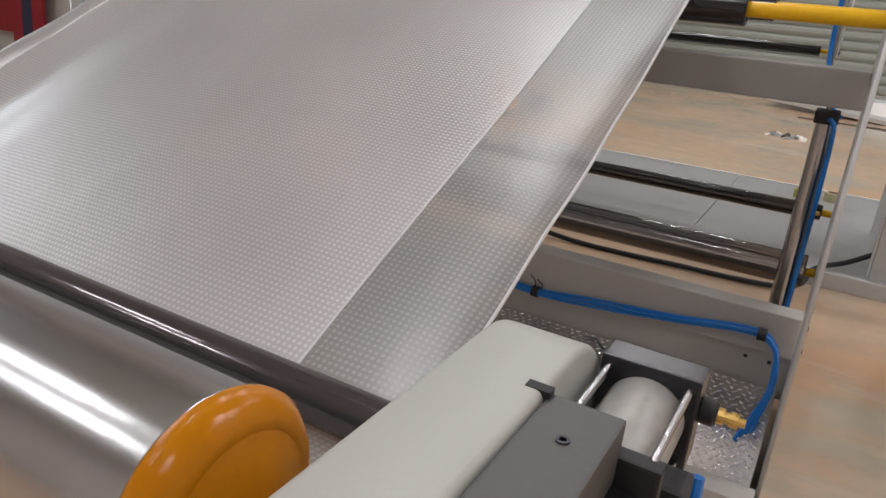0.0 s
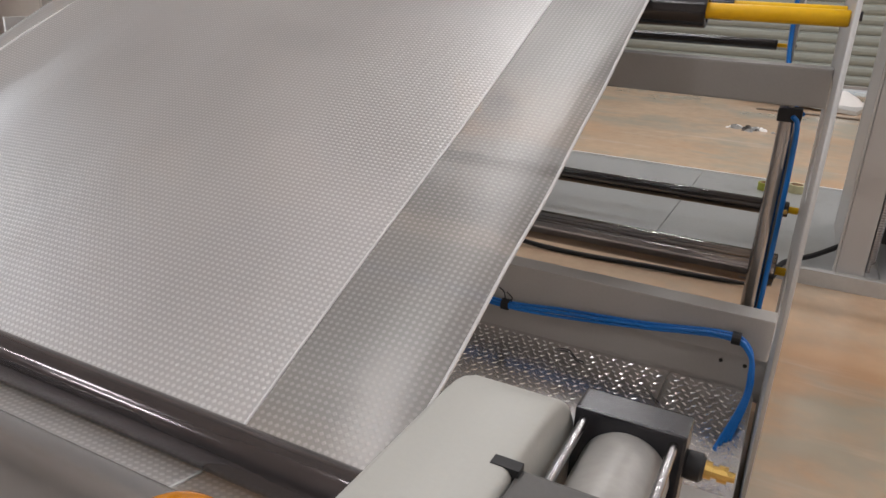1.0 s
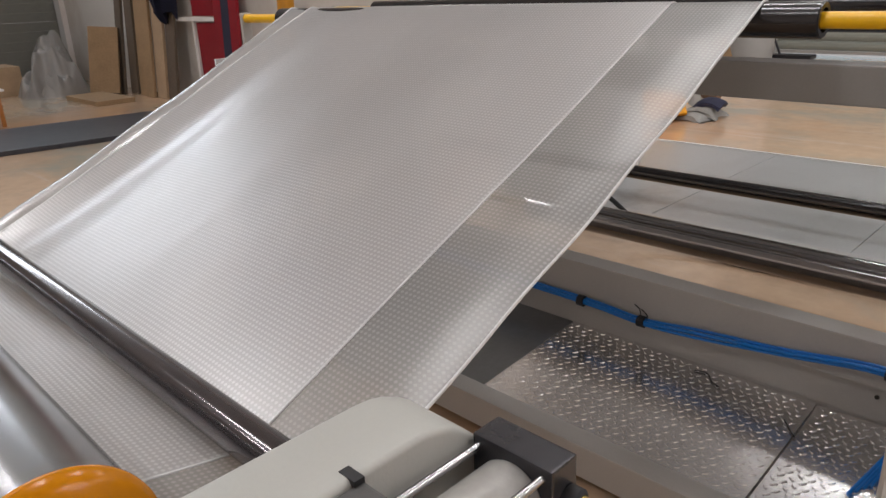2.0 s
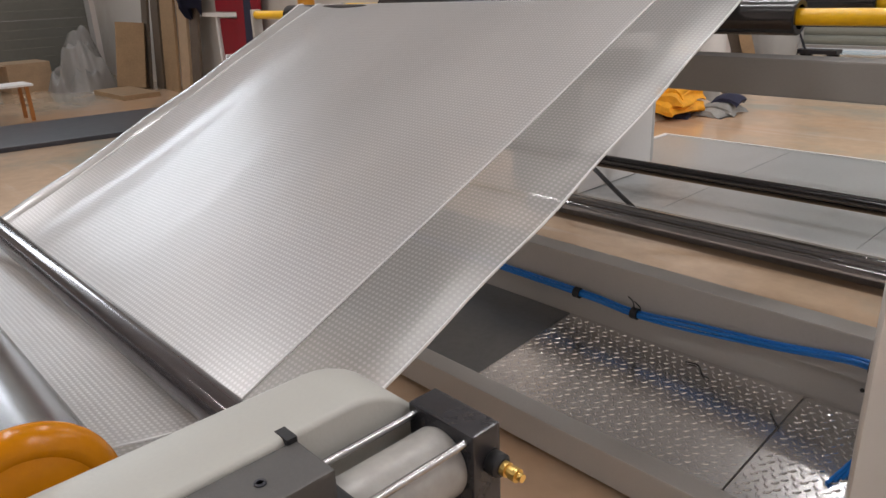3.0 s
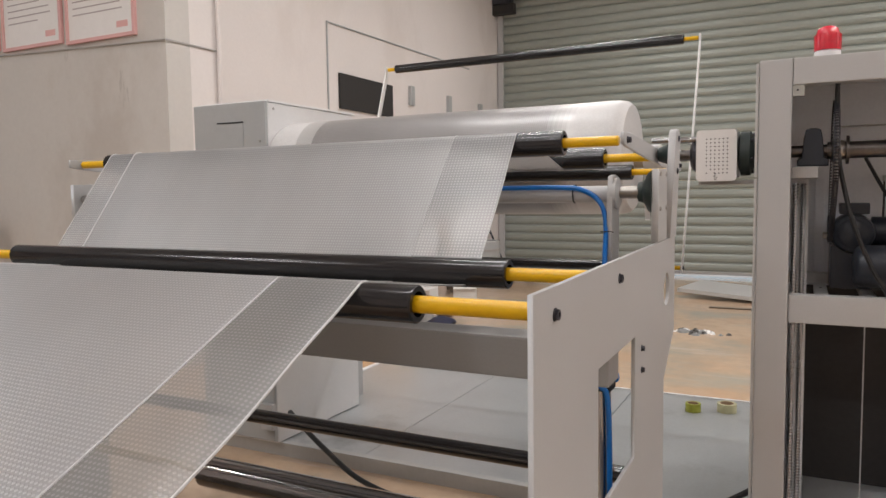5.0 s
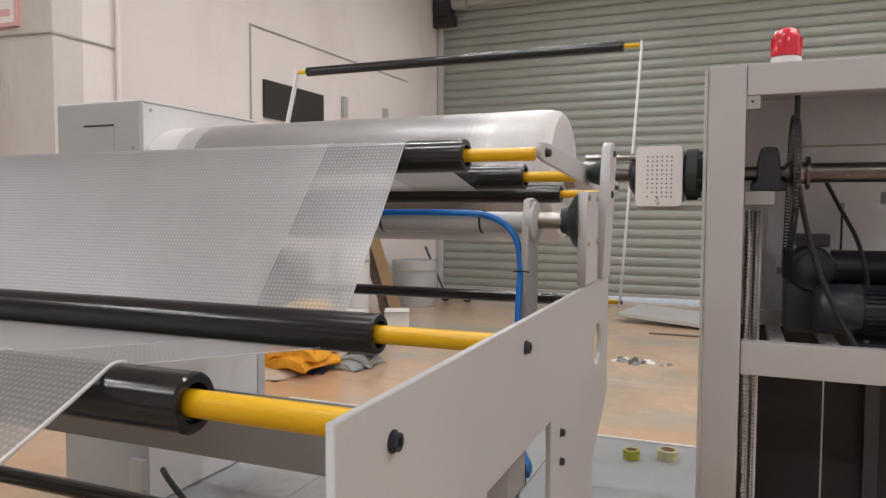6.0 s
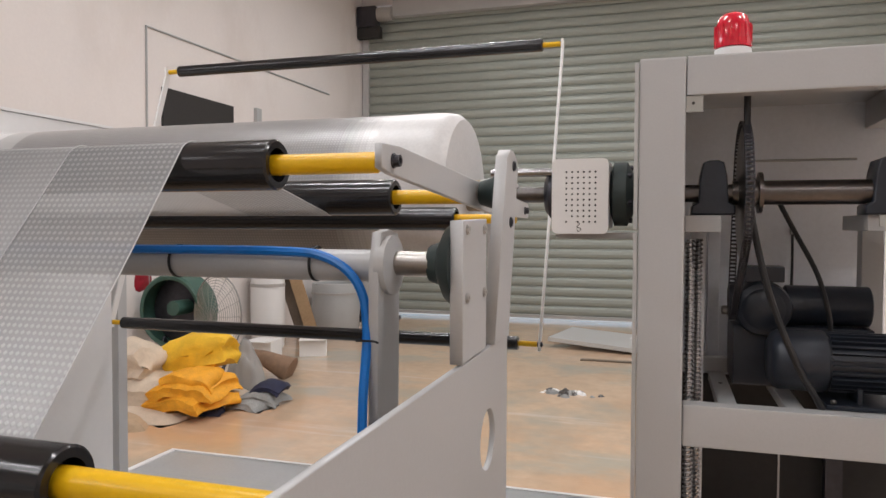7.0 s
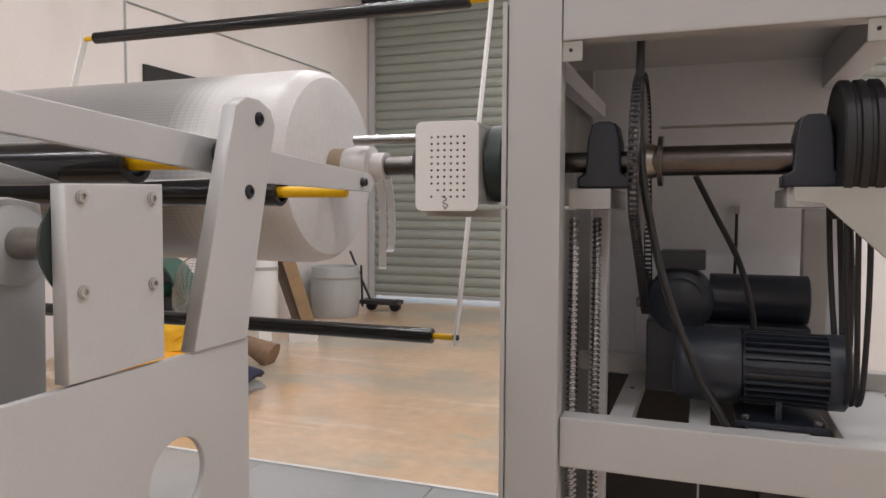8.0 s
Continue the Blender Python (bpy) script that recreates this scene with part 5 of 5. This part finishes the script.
part("slot", box(-2.46, -2.28, 3.807, 3.813, 1.8, 1.806, 0), DARK, eb)
part("inner_panel", box(-2.46, -2.28, 3.809, 3.8125, 1.6, 1.796, 0), EBOX, eb)
part("rivet", cyl(3.806, 3.812, 0.006, "y", (-2.17, 0, 1.7), 10, 0.001), PAINT_W, eb)
part("screw", cyl(-2.132, -2.128, 0.008, "x", (0, 3.88, 1.87), 10, 0.001), PAINT_D, eb)
part("cable_gland", box(-2.2, -2.12, 3.78, 3.81, 0.16, 0.3, 0.004), PAINT, eb)
tagged(part("floor_cable", hose([(-2.0, 3.78, 0.28), (-1.9, 3.72, 0.26), (-1.7, 3.66, 0.17), (-1.45, 3.62, 0.06), (-1.1, 3.6, 0.015), (-0.6, 3.62, 0.015), (-0.1, 3.68, 0.02), (0.0, 3.85, 0.085), (0.12, 4.0, 0.1), (0.24, 4.1, 0.15)], 0.013), CABLE), "thick black cable across the floor", "cable")

# tape rolls on the platform
def tape(x, y, material, r, h, label):
    t = thing("tape_roll", label, "tape", (x, y, 0.0705), "tape rolls")
    part("tape", lathe([(0, r * 0.74), (0, r), (h, r), (h, r * 0.74)], "z", (0, 0, 0), 32), material, t, smooth=True)
    part("core", lathe([(0.0, r * 0.68), (0.0, r * 0.74), (h, r * 0.74), (h, r * 0.68), (0, r * 0.68)], "z", (0, 0, 0), 32), CARD, t)
tape(-0.19, 5.35, TAPE, 0.045, 0.05, "olive green roll of tape lying flat")
tape(-0.005, 5.42, TAPE2, 0.056, 0.052, "pale yellow roll of tape lying flat")

# ---- things about the hall ----
def heap(name, c, s, seed, material, label, cat="cloth", lift=0.5, n=18, rough=1.0):
    tagged(part(name, crumple(c, s, seed, lift, n, rough), material, smooth=True), label, cat)

def cloth(name, pads, material, label, cat="cloth"):
    t = thing(name, label, cat)
    for k, p in enumerate(pads):
        part("fold", folded(*p, k * 3 + len(label)), material, t, smooth=True)

cloth("folded_sheet", ((-4.2, -3.45, 6.45, 6.9, 0.0, 0.3), (-4.15, -3.6, 6.5, 6.92, 0.18, 0.5)), CLOTH_B, "beige cloth heaped on the floor")
cloth("orange_sack", ((-3.62, -2.98, 6.48, 6.95, 0.05, 0.2), (-3.5, -2.98, 6.5, 6.95, 0.15, 0.3), (-3.42, -3.02, 6.55, 6.92, 0.24, 0.36)), CLOTH_O, "folded orange plastic sack in the pile")
cloth("yellow_sack", ((-3.8, -3.08, 6.86, 7.1, 0.26, 0.57),), CLOTH_Y, "folded bright yellow plastic sack on the pile", "sack")
cloth("brown_blanket", ((-3.95, -3.1, 6.35, 7.2, 0.0, 0.08), (-3.9, -3.0, 6.9, 7.25, 0.04, 0.3)), CLOTH_B, "flat tan cloth under the pile")
heap("tan_paper", (-3.55, 6.2, 0), (0.28, 0.16, 0.15), 15, CARD, "crumpled tan paper on the floor", "paper", 0.5, 16)
cloth("grey_cloth", ((-3.1, -2.72, 6.85, 7.15, 0.0, 0.08), (-3.0, -2.7, 6.95, 7.25, 0.07, 0.14)), CLOTH_G, "folded grey cloth on the floor")
cloth("black_cloth", ((-3.3, -2.98, 6.62, 6.8, 0.0, 0.06), (-2.98, -2.7, 7.0, 7.3, 0.13, 0.19)), NAVY, "folded black cloth on the floor")
heap("plastic_bag", (-3.28, 7.5, 0), (0.2, 0.16, 0.45), 21, BAG, "clear grey plastic bag on the floor", "bag", 0.6)
br = thing("broom", "brown straw broom lying with its head on the floor", "broom")
part("head", lathe([(0, 0.03), (0.12, 0.07), (0.3, 0.1), (0.45, 0.13), (0.46, 0.0)], "z", (0, 0, 0), 14), BROWN, br, smooth=True)
part("handle", cyl(-0.9, 0.02, 0.014, "z", (0, 0, 0), 10), WOOD2, br)
br.matrix_basis = pose(-3.58, 8.05, 0.24, 0, 112, 8)

tagged(part("wall_tag", crumple((0, 0, 0), (0.11, 0.13, 0.03), 77, 0.5, 8), RED), "red cloth scrap hung on the wall", "cloth").matrix_basis = pose(-4.599, 7.77, 0.93, 0, 90, 0)
fn = thing("floor_fan", "dark green industrial fan with oval wire cage", "fan", (-3.65, 7.65, 0))
part("drum", lathe([(-0.14, 0.3), (-0.15, 0.33), (-0.13, 0.35), (0.12, 0.35), (0.14, 0.32), (0.14, 0)], "y", (-0.52, 0.1, 0.66), 36), FANGREEN, fn, smooth=True)
part("back_plate", cyl(-0.02, 0.02, 0.32, "y", (-0.52, 0.16, 0.66), 30), DARKSTEEL, fn)
part("motor", cyl(-0.12, 0.1, 0.07, "y", (-0.42, 0.0, 0.7), 20), FANGREEN, fn)
for k in range(15):
    rr = 0.03 + 0.025 * k
    cage = hose([(rr * 0.66 * math.cos(a), -0.02 - 0.12 * math.cos(rr * 3.9), 0.64 + rr * math.sin(a)) for a in [2 * math.pi * j / 28 for j in range(29)]], 0.0028 if k < 14 else 0.008, 5, 0)
    part("cage_ring", cage, WIRE, fn)
for k in range(8):
    a = math.pi * k / 8
    part("cage_spoke", hose([(s * 0.38 * 0.66 * math.cos(a), -0.02 - 0.12 * math.cos(abs(s) * 0.38 * 3.9), 0.64 + s * 0.38 * math.sin(a)) for s in (-1, -0.6, -0.2, 0.2, 0.6, 1)], 0.003, 5, 0), WIRE, fn)
for x in (-0.65, 0.1):
    part("leg", hose([(x, -0.2, 0), (x, 0.05, 0.4)], 0.016, 8, 0), DARKSTEEL, fn)
    part("leg", hose([(x, 0.25, 0), (x, 0.05, 0.4)], 0.016, 8, 0), DARKSTEEL, fn)

def drumbin(x, y, r, h, material, label):
    t = thing("barrel", label, "barrel", (x, y, 0))
    part("shell", lathe([(0, 0), (0, r * 0.94), (0.02, r * 0.97), (h * 0.5, r * 1.03), (h - 0.03, r), (h, r * 0.98), (h, r * 0.85), (h - 0.05, r * 0.85), (h - 0.05, 0)], "z", (0, 0, 0), 32), material, t, smooth=True)
    part("band", lathe([(h * 0.78, r), (h * 0.78, r * 1.05), (h * 0.82, r * 1.05), (h * 0.82, r)], "z", (0, 0, 0), 32), PAINT_D, t)
drumbin(-4.14, 11.1, 0.33, 0.68, EBOX, "white plastic barrel by the shutter")
drumbin(-4.32, 9.6, 0.2, 0.95, EBOXW, "grey white barrel beside the wall")
for i, (x, y, w, h, lean, m) in enumerate(((-3.88, 10.0, 0.15, 1.1, 17, WOOD), (-4.05, 10.05, 0.14, 1.0, 18, WOOD2), (-4.25, 10.3, 0.1, 1.1, 10, WOOD2))):
    b = part("leaning_board", box(-w / 2, w / 2, -0.02, 0.02, 0, h, 0.003), m)
    b.matrix_basis = pose(x, y, 0, 0, -lean, 30)
    tagged(b, "raw wooden board leaning at the wall" if m is WOOD else "dark board leaning at the wall", "board", "leaning boards")
tr = thing("hand_trolley", "dark folding hand trolley beside the shutter", "trolley", (-3.95, 11.75, 0))
part("frame", hose([(-0.3, 0, 0.85), (0.05, 0, 0.1), (0.4, 0, 0.12)], 0.018, 8, 0), DARKSTEEL, tr)
part("frame", hose([(-0.1, 0, 0.05), (-0.12, 0, 0.65)], 0.018, 8, 0), DARKSTEEL, tr)
part("axle_bar", box(-0.1, 0.5, -0.12, 0.12, 0.1, 0.16, 0.01), DARKSTEEL, tr)
for x in (0.05, 0.42):
    part("wheel", cyl(-0.03, 0.03, 0.08, "y", (x, 0, 0.081), 20), RUBBER, tr)
cbx = thing("white_carton", "small white carton on the floor", "carton", (-4.0, 9.0, 0), "white cartons")
part("body", box(-0.15, 0.15, -0.12, 0.12, 0, 0.2, 0.004), PAPER, cbx)
part("flap", box(-0.15, 0.15, -0.2, -0.121, 0.19, 0.198, 0.001), PAPER, cbx)
copy_thing(cbx, pose(-3.55, 9.3, 0, 0, 0, 25))

# scraps and board near the shutter
rs = random.Random(9)
for k in range(46):
    size = rs.uniform(0.02, 0.055)
    b = part("scrap", crumple((0, 0, 0), (size, size * 0.7, size * 0.8), 60 + k, 0.5, 5, 2.0), (CLOTH_G, PAPER, SHAFT)[k % 3], smooth=True)
    b.matrix_basis = pose(-0.55 + rs.gauss(0, 0.09), 8.25 + rs.gauss(0, 0.06), 0.0, 0, 0, rs.uniform(0, 360))
    tagged(b, ("scrap of crumpled grey paper on the floor", "scrap of crumpled white paper on the floor", "scrap of crumpled dark foil on the floor")[k % 3], "scrap", "paper scraps")
ps = part("board_sheet", box(-0.8, 0.8, -0.45, 0.45, 0.0, 0.05, 0.004), RIM)
ps.matrix_basis = pose(-0.2, 10.9, 0.05, 1, 3, -12)
tagged(ps, "pale foam board sheet lying tilted on the floor", "board")
heap("white_sheet", (0.2, 10.95, 0.0), (0.5, 0.35, 0.24), 41, PAPER, "crumpled white plastic sheet on the board", "sheet")
tagged(part("flat_strip", box(-0.6, 0.9, 9.9, 9.98, 0, 0.012, 0.002), WOOD2), "thin dark strip lying on the floor", "strip")

# far left: boards and red cabinet against the partition
def lean_board(x, w, h, m, y=4.98, th=0.04, lean=5, label="tall board leaning at the wall"):
    b = part("leaning_board", box(-w / 2, w / 2, -th, 0, 0, h, 0.003), m)
    b.matrix_basis = pose(x, y - h * math.sin(radians(lean)), 0, -lean, 0, 0)
    tagged(b, label, "board", "leaning boards")

lean_board(-10.35, 0.24, 2.05, WOOD2, label="tall dark board leaning at the wall")
lean_board(-10.62, 0.2, 2.1, WOOD2, lean=7, label="tall dark board leaning at the wall")
lean_board(-10.02, 0.2, 2.2, WOOD, label="tall raw board leaning at the wall")
lean_board(-9.72, 0.24, 2.55, WOOD, label="tall raw board leaning at the wall", y=4.97)
lean_board(-9.42, 0.28, 2.3, CARD, label="tall brown board leaning at the wall")
lean_board(-9.1, 0.24, 1.9, WOOD2, label="tall brown board leaning at the wall", lean=6)
sq = thing("wooden_crate", "narrow wooden crate leaning on the boards", "crate")
part("front", box(-0.2, 0.2, -0.05, 0.0, 0, 0.92, 0.006), WOOD, sq)
part("side", box(-0.2, -0.16, 0.002, 0.24, 0, 0.92, 0.006), WOOD2, sq)
part("side", box(0.16, 0.2, 0.002, 0.24, 0, 0.92, 0.006), WOOD2, sq)
part("bottom", box(-0.158, 0.158, 0.002, 0.24, 0, 0.04, 0.004), WOOD2, sq)
sq.matrix_basis = pose(-10.6, 4.45, 0.03, -12, 5, 55)
rc = thing("red_panel_rack", "white rack holding red panels at the wall", "rack")
for a in ((-9.3, -9.25, 1.0, 2.05), (-8.05, -8.0, 0.0, 2.1), (-8.65, -8.6, 0.0, 1.05)):
    part("post", box(a[0], a[1], 4.93, 4.98, a[2], a[3], 0.004), PAPER, rc)
for z in (1.0, 2.05):
    part("rail", box(-9.3, -8.0, 4.9, 4.93, z, z + 0.05, 0.004), PAPER, rc)
part("panel", box(-8.62, -8.08, 4.94, 4.99, 1.06, 2.02, 0.004), RED, rc, "dark red panel")
part("panel", box(-8.55, -8.1, 4.94, 4.99, 0.3, 0.98, 0.004), RED, rc, "dark red panel")
for x, m in ((-7.9, RED), (-7.72, NAVY), (-7.55, RED)):
    lean_board(x, 0.18, 2.08, m, lean=3, label="tall dark red panel leaning at the wall" if m is RED else "tall navy panel leaning at the wall")
ct = bmesh.new()
gr = []
for i in range(13):
    for j in range(9):
        u, v = i / 12, j / 8 * 2 - 1
        w = 0.2 + 0.12 * math.sin(u * 2.6)
        gr.append(ct.verts.new((-9.25 + v * w + 0.12 * u, 4.83 - 0.07 * math.cos(v * 7 + u * 3) - 0.03 * u, 2.08 - u * (1.05 + 0.1 * math.cos(v * 5)))))
for i in range(12):
    for j in range(8):
        ct.faces.new((gr[i * 9 + j], gr[i * 9 + j + 1], gr[(i + 1) * 9 + j + 1], gr[(i + 1) * 9 + j]))
bmesh.ops.solidify(ct, geom=ct.faces[:], thickness=0.015)
tagged(part("hanging_coat", ct, NAVY, smooth=True), "navy work coat hung on the rack", "coat")
tagged(part("fire_pipe", hose([(-7.74, 4.99, 0), (-7.74, 4.99, 5.5)], 0.045, 14, 0), RED), "red painted fire main up the wall", "pipe")
vv = thing("pipe_valve", "small red valve on the fire main", "valve")
part("body", cyl(-7.86, -7.62, 0.035, "x", (0, 4.93, 2.5), 14), RED, vv)
part("wheel", lathe([(4.84, 0.05), (4.84, 0.07), (4.86, 0.07), (4.86, 0.05), (4.84, 0.05)], "y", (-7.6, 0, 2.5), 18), RED, vv)
tagged(part("yellow_post", lathe([(0, 0.13), (0.02, 0.11), (1.27, 0.085), (1.28, 0.08), (1.28, 0)], "z", (-6.32, 4.8, 0), 28), AMBER), "dull amber round marker standing at the wall", "marker")
heap("plastic_bag", (-11.45, 4.05, 0), (0.5, 0.5, 0.72), 51, BAG, "large clear plastic bag heaped on the floor", "bag", 0.45, 40, 3.2)
heap("plastic_bag", (-12.75, 4.5, 0), (0.45, 0.35, 0.95), 52, BAG, "clear plastic sheet bunched at the wall", "bag", 0.6, 22, 1.0)
cbn = thing("brown_carton", "open brown carton on the floor", "carton", (-12.2, 3.45, 0))
part("body", box(-0.35, 0.35, -0.3, 0.3, 0, 0.42, 0.006), CARD, cbn)
part("flap", box(-0.35, 0.35, -0.5, -0.302, 0.4, 0.41, 0.002), CARD, cbn)
tagged(part("floor_board", box(-10.6, -9.5, 3.9, 4.4, 0, 0.06, 0.004), WOOD), "raw wooden board lying on the floor", "board")
fp = part("floor_plate", box(-0.7, 0.7, -2.2, 1.6, 0.0, 0.045, 0.006), DARKSTEEL)
fp.matrix_basis = pose(-7.72, 2.5, 0, 0, 0, -9)
tagged(fp, "long dark steel plate lying on the floor", "plate")
st = thing("stool", "low stool with pale top and orange wooden legs", "stool", (-9.05, 2.45, 0))
part("top", box(-0.2, 0.2, -0.27, 0.27, 0.385, 0.41, 0.008), PAPER, st)
for x in (-0.16, 0.16):
    for y in (-0.2, 0.2):
        lg = part("leg", box(-0.02, 0.02, -0.02, 0.02, 0, 0.387, 0.003), WOOD_O, st)
        lg.location = (x, y, 0)


def motions():
    """Rollers and the wound roll turn steadily on their axes."""
    for ob, speed in SPIN:
        step = 0.1 if abs(speed) > 400 else 0.2
        n = int(round(8.0 / step))
        walk(ob, [(k * step, pose(*ob.location, speed * k * step, 0, 0)) for k in range(n + 1)])

motions()
